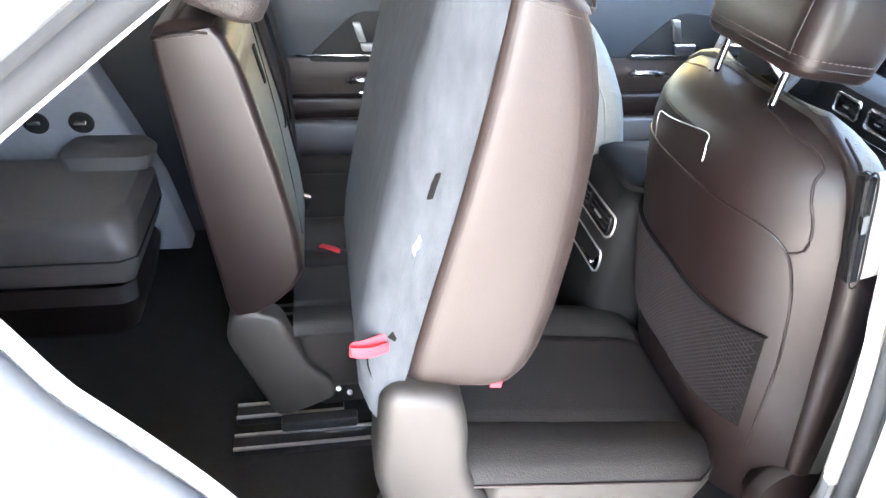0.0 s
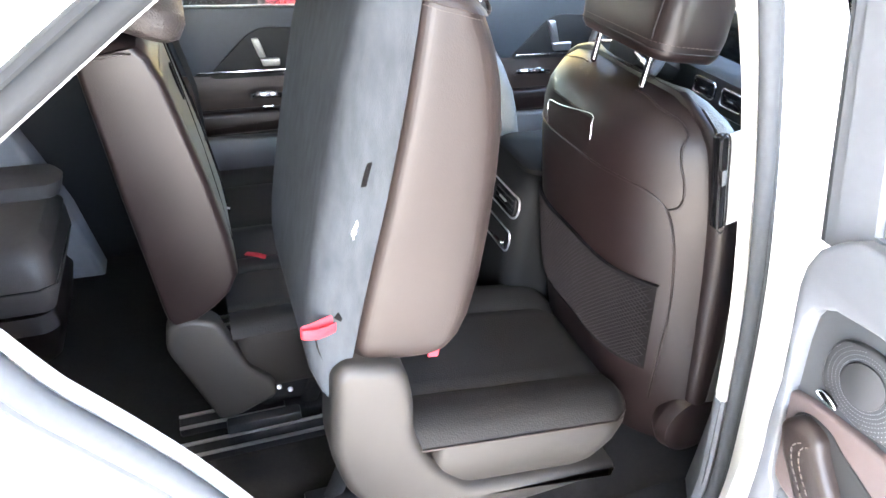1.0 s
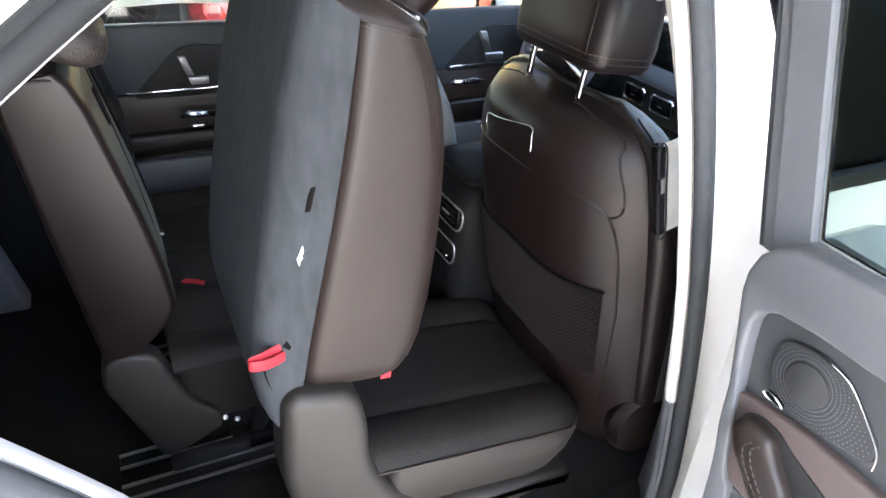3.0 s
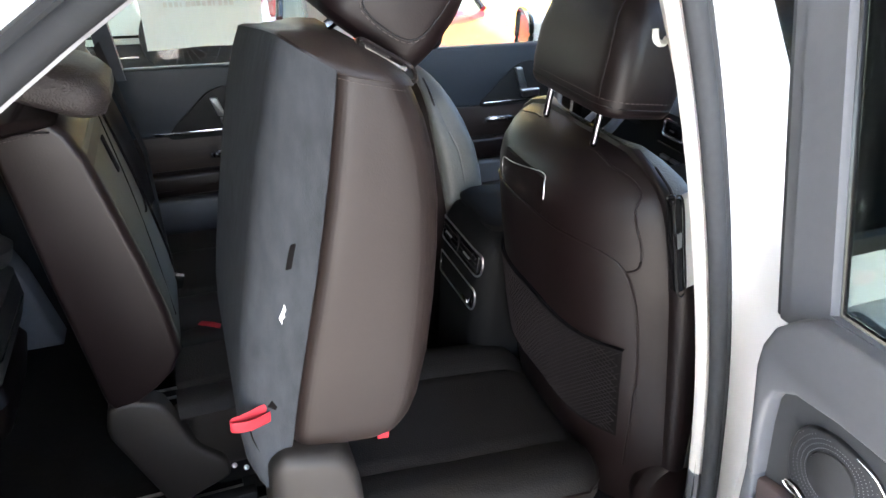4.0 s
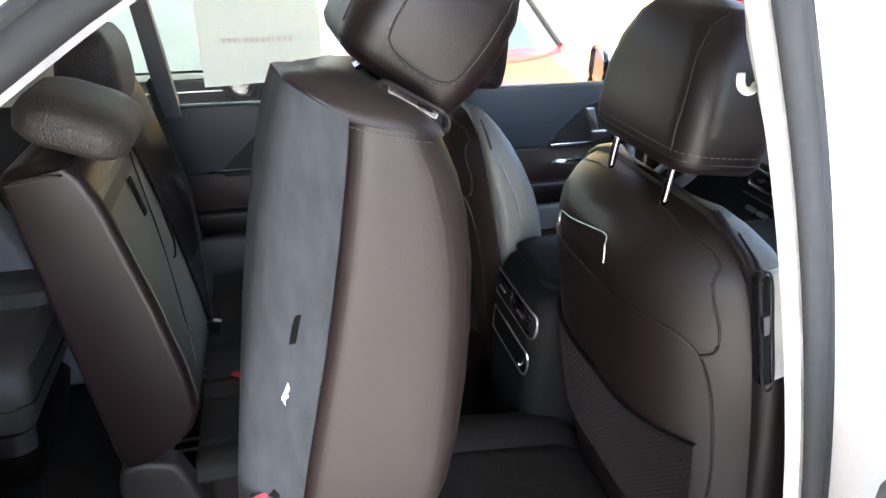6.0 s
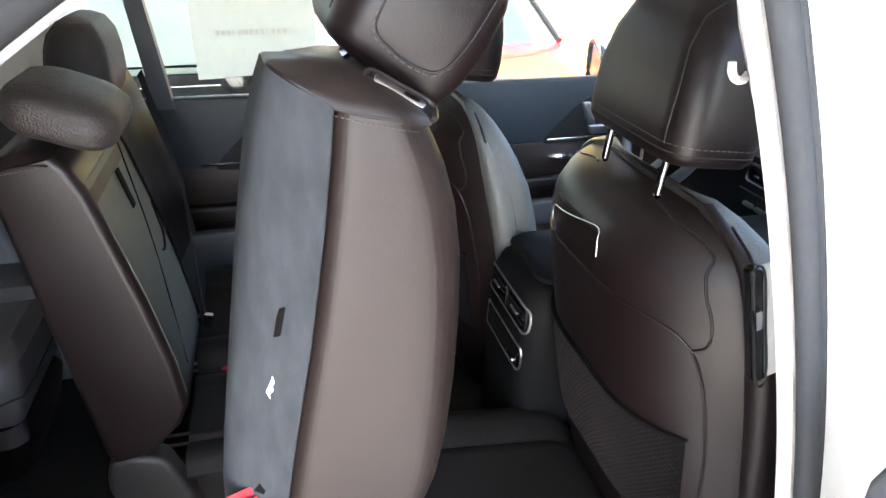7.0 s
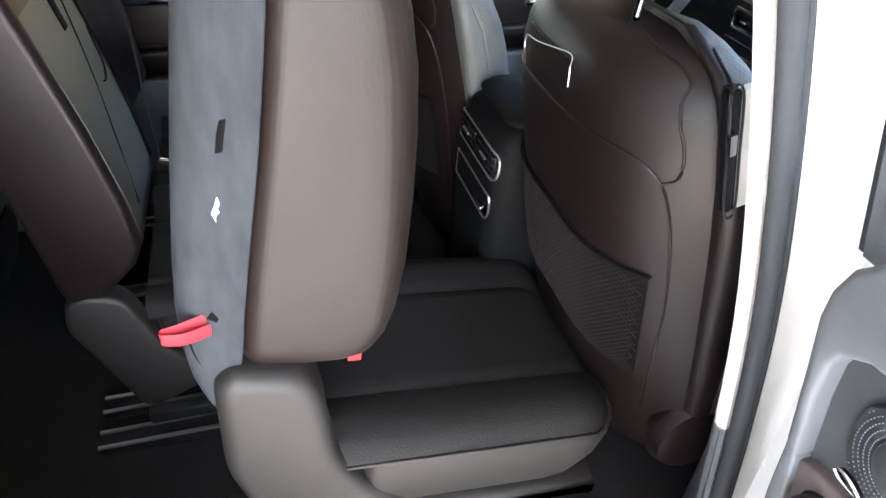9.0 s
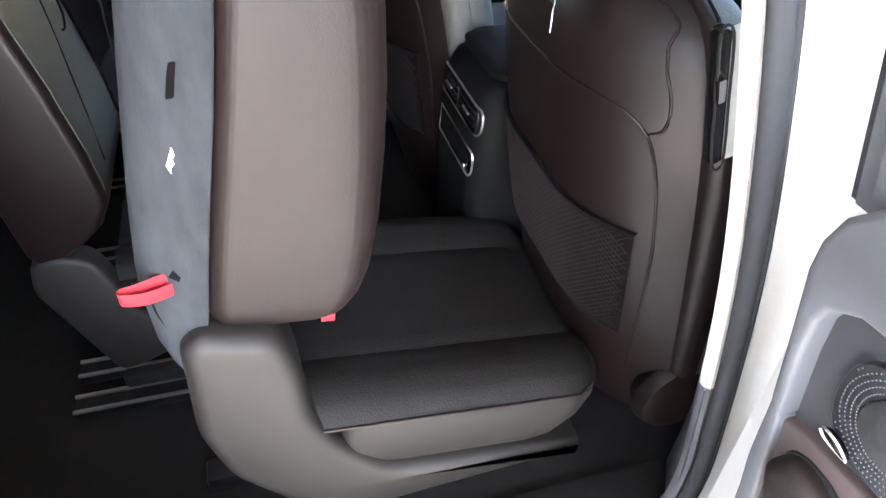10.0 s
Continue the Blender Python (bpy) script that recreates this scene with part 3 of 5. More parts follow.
FRAME_O = [(0.024, 1.335), (0.024, 1.93), (0.05, 1.955), (0.6, 1.93), (1.0, 1.56), (1.02, 1.33)]
FRAME_I = [(0.104, 1.378), (0.097, 1.88), (0.12, 1.90), (0.58, 1.88), (0.9, 1.53), (0.9, 1.36)]


def frame_ring(poly, d):
    return [Vector(door3(u, v, d)) for u, v in poly] + [Vector(door3(*poly[0], d))]


rear_door_parts.append(part("window_frame", loft([frame_ring(FRAME_O, -0.05), frame_ring(FRAME_O, 0.012), frame_ring([(u + (0.004 if u < 0.5 else -0.004), v) for u, v in FRAME_O], 0.018), frame_ring([(u + (0.022 if u < 0.5 else -0.02), v) for u, v in FRAME_O], 0.018), frame_ring([(u + (0.024 if u < 0.5 else -0.022), v) for u, v in FRAME_O], 0.024), frame_ring([(u - (0.004 if u < 0.5 else -0.004), v) for u, v in FRAME_I], 0.022), frame_ring(FRAME_I, 0.014), frame_ring(FRAME_I, 0.002)], closed=False), GREY))
rear_door_parts.append(part("frame_rubber", tube([door3(u, v, -0.01) for u, v in ((0.012, 1.325), (0.010, 1.6), (0.014, 1.935), (0.05, 1.958))], 0.010), RUBBER))
rear_door_parts.append(part("glass_seal", tube([door3(u, v, 0.008) for u, v in FRAME_I], 0.005, True), BLACK, None, "black glass seal"))
win = part("window_glass", prism(FRAME_I, lambda u, v, d: door3(u, v, d + 0.004), 0.004), DOORGLASS, smooth=False)
rear_door_parts.append(win)
for ob in rear_door_parts:
    ob.parent = rear_door
    ob.matrix_parent_inverse = Matrix.Translation((0.42, 0.0, 0.5)).inverted()


# ---- seats ----
def pillow(seat, m, rows, mat, label, n=8, per=3):
    """A block-shaped headrest from rows (z, back, front, half width, corner radius)."""
    fine = []
    for a, b in zip(rows, rows[1:]):
        fine += [tuple(p + (q - p) * k / per for p, q in zip(a, b)) for k in range(per)]
    fine.append(rows[-1])
    return part("headrest", stack([(z, b, f, -h, h, r, r) for z, b, f, h, r in fine], m, n), mat, seat, label)


def pillow_at(m, rows, z, x=None, y=None, off=0.0008):
    """A point on a pillow: on its rear face at y, or on its near side at x."""
    b, f, h, r = (float(np.interp(z, [q[0] for q in rows], [q[k] for q in rows])) for k in (1, 2, 3, 4))
    if x is None:
        k = min(r, max(0.0, abs(y) - (h - r)))
        return m @ Vector((b + r - math.sqrt(r * r - k * k) - off, y, z))
    k = min(r, max(0.0, b + r - x, x - (f - r)))
    return m @ Vector((x, -h + r - math.sqrt(r * r - k * k) - off, z))


def cushion_top(name, seat, m, x0, x1, y0, y1, h, bolster, mat, label):
    """A seat cushion's upholstery: raised side bolsters and a hollow middle, rounded at the front."""
    w = y1 - y0
    rings = []
    for k in range(17):
        u = k / 16
        x = x0 + (x1 - x0) * (1 - (1 - u) ** 1.5)
        e = max(0.0, (x - (x1 - 0.09)) / 0.09)
        drop = 0.06 * (1 - math.sqrt(max(0, 1 - e * e)))
        ins = 0.08 * (1 - math.sqrt(max(0, 1 - e * e)))
        ring = [(y0 + 0.004 + ins, -0.01)]
        for j in range(33):
            v = j / 32
            t = min(v, 1 - v)
            edge = math.sqrt(max(0, 1 - (1 - min(1, t / 0.10)) ** 2))
            hump = math.exp(-((t - 0.13) / 0.075) ** 2) * 0.020 * bolster
            crease = -0.010 * math.exp(-((t - 0.245) / 0.012) ** 2)
            cross = -0.003 * math.exp(-(((x - x0) / (x1 - x0) - 0.42) / 0.02) ** 2) if t > 0.245 else 0
            ring.append((y0 + ins + (w - 2 * ins) * v, h * edge + hump + crease + cross - drop))
        ring.append((y1 - 0.004 - ins, -0.01))
        rings.append([m @ Vector((x, y, z if 0 < i < 34 else z)) for i, (y, z) in enumerate(ring)])
    return part(name, loft(rings), mat, seat, label)


# near second-row seat, folded forwards for access to the third row
near_seat = thing("folding_seat", "brown leather second-row seat tilting forwards, grey carpet back", "car seat", "second-row seats")
NB = pose(-0.286, 0.56, 1.084, 0, 7.0, 0)
Y0, Y1 = -0.245, 0.235
side = [(-0.107, 0.130, 0.225), (-0.104, 0.112, 0.245), (-0.097, 0.098, 0.262), (-0.085, 0.089, 0.276), (-0.06, 0.085, 0.289), (-0.02, 0.087, 0.298), (0.06, 0.093, 0.303), (0.16, 0.102, 0.301), (0.25, 0.109, 0.295), (0.33, 0.114, 0.286), (0.40, 0.117, 0.271), (0.455, 0.118, 0.252), (0.485, 0.118, 0.236), (0.503, 0.119, 0.224)]


def bulge(w):
    """The near side swells a little between its ends."""
    u = min(1, max(0, (w + 0.107) / 0.62))
    return Y0 - 0.011 * math.sqrt(max(0.0, math.sin(math.pi * u))) + 0.016 * max(0.0, 1 - (w + 0.107) / 0.03) ** 2


def rise(x, w, y=-0.2):
    """The shoulder's lower edge climbs towards the rear and falls away from the near corner."""
    top = min(1.0, max(0.0, (w - 0.36) / 0.13))
    fall = 0.16 * max(0.0, y + 0.2) * top * (1.0 - 0.6 * min(1.0, max(0.0, (x - 0.10) / 0.08)))
    return -fall + float(np.interp(x, [0.03, 0.06, 0.09, 0.12, 0.15, 0.18, 0.25], [0.048, 0.038, 0.024, 0.010, 0.004, 0.001, -0.012])) * top * (1.0 - 14.0 * max(0.0, w - 0.505))


part("side_and_front_cover", bent([(w, b, f + 0.004, bulge(w), Y1, 0.030, 0.050, 0.035) for w, b, f in side], NB, rise), LEATHER, near_seat, "brown leather seat back cover")
part("shoulder_cover", bent([(w, b, f, Y0 + y0, Y1 - y1, 0.05, 0.05, bow) for w, b, f, y0, y1, bow in ((0.500, 0.052, 0.236, -0.0045, 0.0, 0.02), (0.506, 0.055, 0.231, -0.004, 0.0, 0.02), (0.513, 0.060, 0.218, 0.001, 0.002, 0.01), (0.520, 0.067, 0.202, 0.008, 0.006, 0.005), (0.527, 0.076, 0.184, 0.018, 0.015, 0.0), (0.534, 0.086, 0.165, 0.032, 0.03, 0.0), (0.540, 0.090, 0.150, 0.05, 0.045, 0.0), (0.544, 0.098, 0.138, 0.075, 0.065, 0.0), (0.546, 0.106, 0.126, 0.10, 0.09, 0.0))], NB, rise), LEATHER, near_seat, "smooth brown leather shoulder")


def side_point(x, w, off):
    """A point on the near side of the backrest, w above the strap."""
    f = float(np.interp(w, [q[0] for q in side], [q[2] for q in side])) + 0.004
    k = min(0.05, max(0.0, x - (f - 0.05)))
    return NB @ Vector((x, bulge(w) + 0.05 - math.sqrt(0.0025 - k * k) - off, w + rise(x, w)))


part("shoulder_seam", tube([side_point(x, 0.5015, 0.0005) for x in np.linspace(0.118, 0.222, 18)], 0.0022), LEATHER, near_seat)
part("shoulder_stitching", dashes([side_point(x, 0.494, 0.001) for x in np.linspace(0.122, 0.215, 12)], 0.0007, 0.0035, 0.0025), THREAD, near_seat, "pale stitching")
carpet_rows = [(-0.170, 0.052, 0.066), (-0.155, 0.038, 0.074), (-0.12, 0.020, 0.084), (-0.06, 0.009, 0.089), (0.0, 0.006, 0.092), (0.07, 0.008, 0.097), (0.14, 0.012, 0.103), (0.22, 0.017, 0.110), (0.30, 0.023, 0.115), (0.38, 0.030, 0.119), (0.46, 0.042, 0.121), (0.503, 0.052, 0.121)]
part("back_panel", bent([(w, b, f, Y0 - 0.003 - 0.004 * min(1, max(0, (w + 0.1) / 0.2)), Y1 - 0.004, 0.055, 0.004) for w, b, f in carpet_rows], NB, rise, 9), CARPET, near_seat, "worn grey carpeted back panel")


def carpet(u, v, d):
    """A point on the carpet's near side: u ahead of its rear edge, v up, d proud."""
    b = float(np.interp(v, [q[0] for q in carpet_rows], [q[1] for q in carpet_rows]))
    k = max(0.0, 0.046 - u)
    y = Y0 - 0.003 - 0.004 * min(1, max(0, (v + 0.1) / 0.2))
    return NB @ Vector((b + u - d * k / 0.06, y + 0.055 - math.sqrt(0.055 ** 2 - min(k + 0.004, 0.054) ** 2) - d, v))


part("back_panel_slot", prism(round_poly([(-0.005, -0.020), (-0.004, 0.004), (-0.002, 0.018), (0.005, 0.020), (0.004, 0.004), (0.003, -0.018)], 0.002), lambda u, v, d: carpet(0.052 + u, 0.262 + v, d), 0.0015), POCKET, near_seat, "dark slot in the carpet")
part("back_panel_sticker", prism(round_poly([(-0.006, -0.008), (-0.002, 0.006), (0.001, 0.020), (0.005, 0.008), (0.002, 0.000), (0.005, -0.006), (0.000, -0.012), (0.001, -0.022), (-0.003, -0.014)], 0.001), lambda u, v, d: carpet(0.050 + 0.8 * u, 0.172 + 0.8 * v, d), 0.0015), PAPER, near_seat, "torn white sticker")
part("strap_slot", prism([(-0.006, 0.002), (0.0, 0.013), (0.008, 0.000), (0.006, -0.006)], lambda u, v, d: carpet(0.046 + u, 0.006 + v, d), 0.0015), POCKET, near_seat)
part("lower_flap_seam", tube([carpet(u, v, 0.0012) for u, v in smooth_line2([(0.012, -0.02), (0.018, -0.060), (0.030, -0.110), (0.034, -0.140), (0.030, -0.162), (0.036, -0.158)])], 0.0016, n=6), POCKET, near_seat, "black flap edge")
NHEAD = [(0.0, -0.060, 0.060, 0.115, 0.02), (0.004, -0.076, 0.076, 0.130, 0.035), (0.014, -0.086, 0.086, 0.140, 0.042), (0.05, -0.093, 0.092, 0.146, 0.045), (0.10, -0.095, 0.093, 0.147, 0.045), (0.15, -0.090, 0.087, 0.141, 0.045), (0.19, -0.076, 0.072, 0.126, 0.045), (0.212, -0.056, 0.052, 0.10, 0.04), (0.222, -0.028, 0.024, 0.06, 0.02)]
nh = NB @ pose(0.190, 0.0, 0.520, 0, 30, 0)
# the darkened leather stands in for the roof edge's shade on the headrest
pillow(near_seat, nh, NHEAD, SHADELEATHER, "brown leather headrest with stitched side panel")
UPANEL = [(-0.050, 0.215 * 0.86), (-0.052, 0.12), (-0.050, 0.065), (-0.038, 0.040), (0.0, 0.034), (0.038, 0.040), (0.054, 0.062), (0.058, 0.11), (0.056, 0.17)]
part("headrest_seam", tube([pillow_at(nh, NHEAD, float(p.y), x=float(p.x)) for p in smooth_line([(x, z, 0) for x, z in UPANEL], 5)], 0.0012), DARK, near_seat, "dark seam")
part("headrest_stitching", dashes([pillow_at(nh, NHEAD, float(p.y) - 0.004, x=float(p.x) * 1.05, off=0.001) for p in smooth_line([(x, z, 0) for x, z in UPANEL[2:7]], 3)], 0.0009), THREAD, near_seat, "pale stitching")
part("headrest_seam", tube([pillow_at(nh, NHEAD, z, y=-0.098) for z in np.linspace(0.03, 0.19, 12)], 0.0012), DARK, near_seat, "dark seam")
part("headrest_post", tube([NB @ Vector((0.15, -0.05, 0.53)), NB @ Vector((0.19, -0.05, 0.56))], 0.008), CHROME, near_seat)
hm = NB @ pose(0.200, Y0 + 0.050, 0.5165, 26, 24, 0)
BEZEL = round_poly([(-0.046, -0.018), (0.046, -0.018), (0.046, 0.018), (-0.046, 0.018)], 0.016)
handle = part("release_bezel", prism(BEZEL, lambda u, v, d: hm @ Vector((u, v, d - 0.006)), 0.005, 0.002), DARK, near_seat, "dark recess round the handle")
part("bezel_rim", tube([hm @ Vector((u, v, 0.000)) for u, v in BEZEL], 0.0032, True), LEATHER, handle)
part("release_handle", prism(round_poly([(-0.034, -0.0085), (0.030, -0.0085), (0.034, 0.0), (0.030, 0.0085), (-0.034, 0.0085)], 0.003), lambda u, v, d: hm @ Vector((u - 0.002, v + 0.002, d - 0.001)), 0.005, 0.002), CHROME, handle, "chrome release handle")
part("handle_slot", prism(round_poly([(0.004, -0.0035), (0.024, -0.0035), (0.024, 0.0035), (0.004, 0.0035)], 0.003), lambda u, v, d: hm @ Vector((u - 0.002, v + 0.002, d + 0.0035)), 0.001), BLACK, handle)
part("pull_strap", tube(smooth_line([NB @ Vector(p) for p in ((0.052, -0.246, 0.004), (0.036, -0.250, 0.002), (0.012, -0.258, -0.002), (-0.006, -0.262, -0.005), (-0.004, -0.268, -0.008), (0.020, -0.266, -0.010), (0.050, -0.252, -0.010))], 6), 0.0016, ry=0.0095), RED, near_seat, "red webbing pull strap")
part("front_strap", box(0.236, 0.256, -0.226, -0.222, -0.117, -0.098, 0.001, NB), RED, near_seat, "red webbing tab")

# cushion and hinge cover turn with the backrest
TURN = pose(-0.286, 0, 1.084, 0, 7.0, 0) @ pose(-0.216, 0, 1.111, 0, 12.9, 0).inverted()
COVER = round_poly([(-0.205, 0.70), (-0.222, 0.82), (-0.192, 1.00), (-0.165, 1.018), (-0.065, 0.980), (-0.055, 0.90), (-0.062, 0.80), (-0.035, 0.71), (0.04, 0.60), (0.40, 0.50), (0.40, 0.48), (-0.02, 0.50), (-0.12, 0.56)], 0.035)
part("hinge_cover", prism(COVER, lambda u, v, d: TURN @ Vector((u, 0.365 - d, v)), 0.085, 0.024, 5), TAUPE, near_seat, "taupe plastic hinge cover")
cm = TURN @ pose(-0.02, 0.56, 0.742, 0, 13.0, 0)
part("cushion_side", stack([(-0.150, 0.05, 0.38, -0.235, 0.235, 0.03, 0.06), (-0.142, 0.03, 0.415, -0.250, 0.245, 0.03, 0.07), (-0.115, 0.01, 0.448, -0.262, 0.255, 0.03, 0.08), (-0.07, 0.0, 0.475, -0.268, 0.258, 0.03, 0.08), (-0.03, 0.0, 0.486, -0.268, 0.258, 0.03, 0.08), (0.0, 0.0, 0.484, -0.264, 0.254, 0.03, 0.08)], cm), TAUPE, near_seat, "taupe cushion side")
cushion_top("cushion", near_seat, cm, -0.08, 0.487, -0.268, 0.258, 0.028, 0.6, SHADEPERF, "perforated brown leather seat cushion")
part("cushion_piping", tube([cm @ Vector(p) for p in ((-0.06, -0.268, 0.0), (0.2, -0.270, 0.001), (0.42, -0.268, 0.0), (0.465, -0.235, -0.005), (0.485, -0.19, -0.01))], 0.003), LEATHER, near_seat)
part("seat_frame", box(-0.16, 0.36, 0.36, 0.78, 0.50, 0.63, 0.02), DARK, near_seat)
for yy in (0.40, 0.70):
    part("rail", box(-0.30, 0.38, yy, yy + 0.05, 0.48, 0.515, 0.006), STEEL, near_seat)
    part("link_arm", tube([(-0.24, yy + 0.025, 0.51), (-0.20, yy + 0.025, 0.62), (-0.17, yy + 0.025, 0.72)], 0.010, ry=0.022), STEEL, near_seat)

# second-row centre and far seats, upright
bench = thing("bench_seat", "brown leather second-row seats with upright backrests", "car seat", "second-row seats")
MB = pose(-0.475, 0.0, 0.88, 0, -8.5, 0)
MID = [(-0.020, -0.042, 0.020), (-0.004, -0.047, 0.055), (0.02, -0.047, 0.090), (0.06, -0.045, 0.118), (0.15, -0.042, 0.122), (0.28, -0.038, 0.118), (0.40, -0.032, 0.108), (0.48, -0.029, 0.101), (0.525, -0.026, 0.090), (0.546, -0.023, 0.076)]
TOP = [(0.548, -0.022, 0.074), (0.555, -0.016, 0.062), (0.560, -0.004, 0.045), (0.563, 0.010, 0.028)]


def bench_front(w, off=0.0):
    """How far forward the upright backrests reach."""
    return float(np.interp(w, [q[0] for q in MID], [q[2] for q in MID])) + off



# same leather as the near seat, darkened in colour for the bench's shade
part("centre_backrest", stack([(w, b, f, 0.672, 0.965, 0.012, 0.016) for w, b, f in MID], MB), SHADELEATHER, bench, "brown leather centre backrest")
part("centre_shoulder", stack([(w, b, f, 0.674 + (w - 0.548) * 0.8, 0.963, 0.012, 0.016) for w, b, f in TOP], MB), SHADELEATHER, bench, "smooth brown leather shoulder")
part("centre_front_panel", stack([(w, bench_front(w) - 0.01, bench_front(w, -0.003 if w in (0.075, 0.50) else 0.0015), 0.686, 0.956, 0.002, 0.010) for w in (0.075, 0.08, 0.15, 0.28, 0.40, 0.495, 0.50)], MB), LITPANEL, bench, "perforated front panel, window light in its grey")
part("far_shoulder", stack([(w, b - 0.03, f - 0.045, 0.985 + (w - 0.548) * 0.8, 1.49, 0.02, 0.02) for w, b, f in TOP[:3]], MB), SHADELEATHER, bench, "smooth brown leather shoulder")
part("far_backrest", stack([(w, b - 0.03, f - 0.045, 0.975, 1.50, 0.02, 0.03, 0.02) for w, b, f in MID], MB), SHADELEATHER, bench, "brown leather far backrest")
HB = pose(-0.492, 0.808, 1.440, 0, 22, 0)
LOWHEAD = [(0.0, -0.050, 0.050, 0.080, 0.03), (0.005, -0.070, 0.070, 0.096, 0.045), (0.016, -0.082, 0.082, 0.106, 0.05), (0.042, -0.085, 0.085, 0.109, 0.052), (0.060, -0.078, 0.078, 0.103, 0.05), (0.071, -0.062, 0.062, 0.088, 0.045), (0.077, -0.036, 0.036, 0.06, 0.03)]
pillow(bench, HB, LOWHEAD, PEBBLE, "low pebbled leather headrest")
FARHEAD = [(0.0, -0.04, 0.04, 0.09, 0.02), (0.006, -0.055, 0.058, 0.112, 0.035), (0.04, -0.062, 0.064, 0.125, 0.045), (0.09, -0.06, 0.060, 0.126, 0.045), (0.13, -0.05, 0.052, 0.115, 0.04), (0.155, -0.034, 0.036, 0.095, 0.03), (0.165, -0.012, 0.014, 0.06, 0.01)]
FB = pose(-0.548, 1.26, 1.395, 0, 4, 0)
pillow(bench, FB, FARHEAD, PEBBLE, "pebbled leather headrest")
for yy in (0.765, 0.885, 1.20, 1.32):
    part("headrest_post", tube([(-0.520, yy, 1.40), (-0.512, yy, 1.48)], 0.008), CHROME, bench)
MCOVER = round_poly([(-0.537, 0.79), (-0.524, 0.85), (-0.49, 0.862), (-0.425, 0.845), (-0.405, 0.787), (-0.375, 0.704), (-0.320, 0.648), (-0.315, 0.600), (-0.417, 0.556), (-0.452, 0.556), (-0.474, 0.616)], 0.022)
part("hinge_cover", prism(MCOVER, lambda u, v, d: (u, 0.715 - d, v), 0.045, 0.012, 3), TAUPE, bench, "taupe plastic hinge cover")
for y0, y1, zz, nm in ((0.69, 1.0, 0.775, "centre"), (1.005, 1.52, 0.785, "far")):
    part("cushion_base", stack([(0.60, -0.37, 0.05, y0 + 0.02, y1 - 0.02, 0.03, 0.05), (0.63, -0.39, 0.085, y0, y1, 0.03, 0.06), (zz, -0.39, 0.10, y0, y1, 0.03, 0.06)], Matrix()), TAUPE, bench)
    cushion_top("cushion", bench, Matrix.Translation((0, 0, zz)), -0.40, 0.105, y0, y1, 0.025, 0.3 if nm == "centre" else 0.9, SHADEPERF, "perforated brown leather cushion")
part("backrest_carpet", stack([(w, b - 0.004, b + 0.02, 0.69, 1.49, 0.02, 0.004) for w, b, f in MID[1:-1]], MB), DARK, bench, "dark carpeted backs")
part("armrest_slot", box(-0.002, 0.002, -0.011, 0.011, -0.036, 0.036, 0.001, MB @ pose(bench_front(0.425, 0.003), 0.845, 0.425, 0, -4, 0)), POCKET, bench, "dark slot in the backrest")
part("armrest_seam", tube(smooth_line([MB @ Vector((bench_front(w, 0.002), y, w)) for y, w in ((0.935, 0.49), (0.90, 0.42), (0.86, 0.33), (0.80, 0.22), (0.75, 0.10))], 5), 0.0016), POCKET, bench)
part("armrest_loop", tube(smooth_line([MB @ Vector((bench_front(w, 0.008), y, w)) for y, w in ((0.935, 0.36), (0.925, 0.33), (0.915, 0.30), (0.885, 0.283), (0.865, 0.285))], 5), 0.002), POCKET, bench, "thin black pull loop")
part("headrest_seam", dashes([pillow_at(HB, LOWHEAD, 0.064, y=float(y)) for y in np.linspace(-0.08, 0.08, 9)], 0.0011), THREAD, bench, "pale stitching")
part("headrest_seam", tube([pillow_at(FB, FARHEAD, float(z), y=-0.085) for z in np.linspace(0.01, 0.15, 9)], 0.0014), DARK, bench, "dark seam")
part("headrest_collar", disc((-0.519, 0.765, 1.434), (0, 0, 1), 0.018, 0.008, 20, 0.003), DARK, bench)
part("headrest_collar", disc((-0.519, 0.885, 1.434), (0, 0, 1), 0.018, 0.008, 20, 0.003), DARK, bench)
part("shoulder_seam", tube(smooth_line([MB @ Vector((x, 0.6705, w)) for x, w in ((-0.022, 0.541), (0.01, 0.545), (0.04, 0.544), (0.066, 0.538))], 5), 0.0018), SHADELEATHER, bench)
part("backrest_seam", dashes([MB @ Vector((x, 0.6708, 0.539)) for x in np.linspace(-0.015, 0.060, 9)], 0.0008, 0.004, 0.003), THREAD, bench, "pale stitching")
part("edge_piping", tube([MB @ Vector((bench_front(w, 0.0035), 0.962, w)) for w in np.linspace(0.08, 0.53, 16)], 0.0028, n=6), POCKET, bench, "black edge piping")
part("seat_frame", box(-0.36, 0.05, 0.74, 1.48, 0.50, 0.61, 0.02), DARK, bench)
for yy in (0.625, 0.72, 1.10, 1.42):
    rail = part("rail", box(-0.55, 0.10, yy, yy + 0.045, 0.481, 0.505, 0.004), STEEL, bench, "dark steel seat rail")
    part("rail_lip", box(-0.55, 0.10, yy - 0.002, yy + 0.006, 0.505, 0.512, 0.002), SATIN, rail, "bright metal rail lip")
    part("rail_lip", box(-0.55, 0.10, yy + 0.037, yy + 0.045, 0.505, 0.512, 0.002), SATIN, rail, "bright metal rail lip")
for x, y, z in ((-0.345, 0.69, 0.66), (-0.31, 0.70, 0.60), (-0.285, 0.69, 0.595)):
    part("bolt", disc((x, y, z), (0.3, -1, 0.8), 0.006, 0.010, 12, 0.002), SATIN, bench, "bright bolt head")
part("slide_linkage", box(-0.44, -0.27, 0.63, 0.66, 0.545, 0.575, 0.006), STEEL, bench)
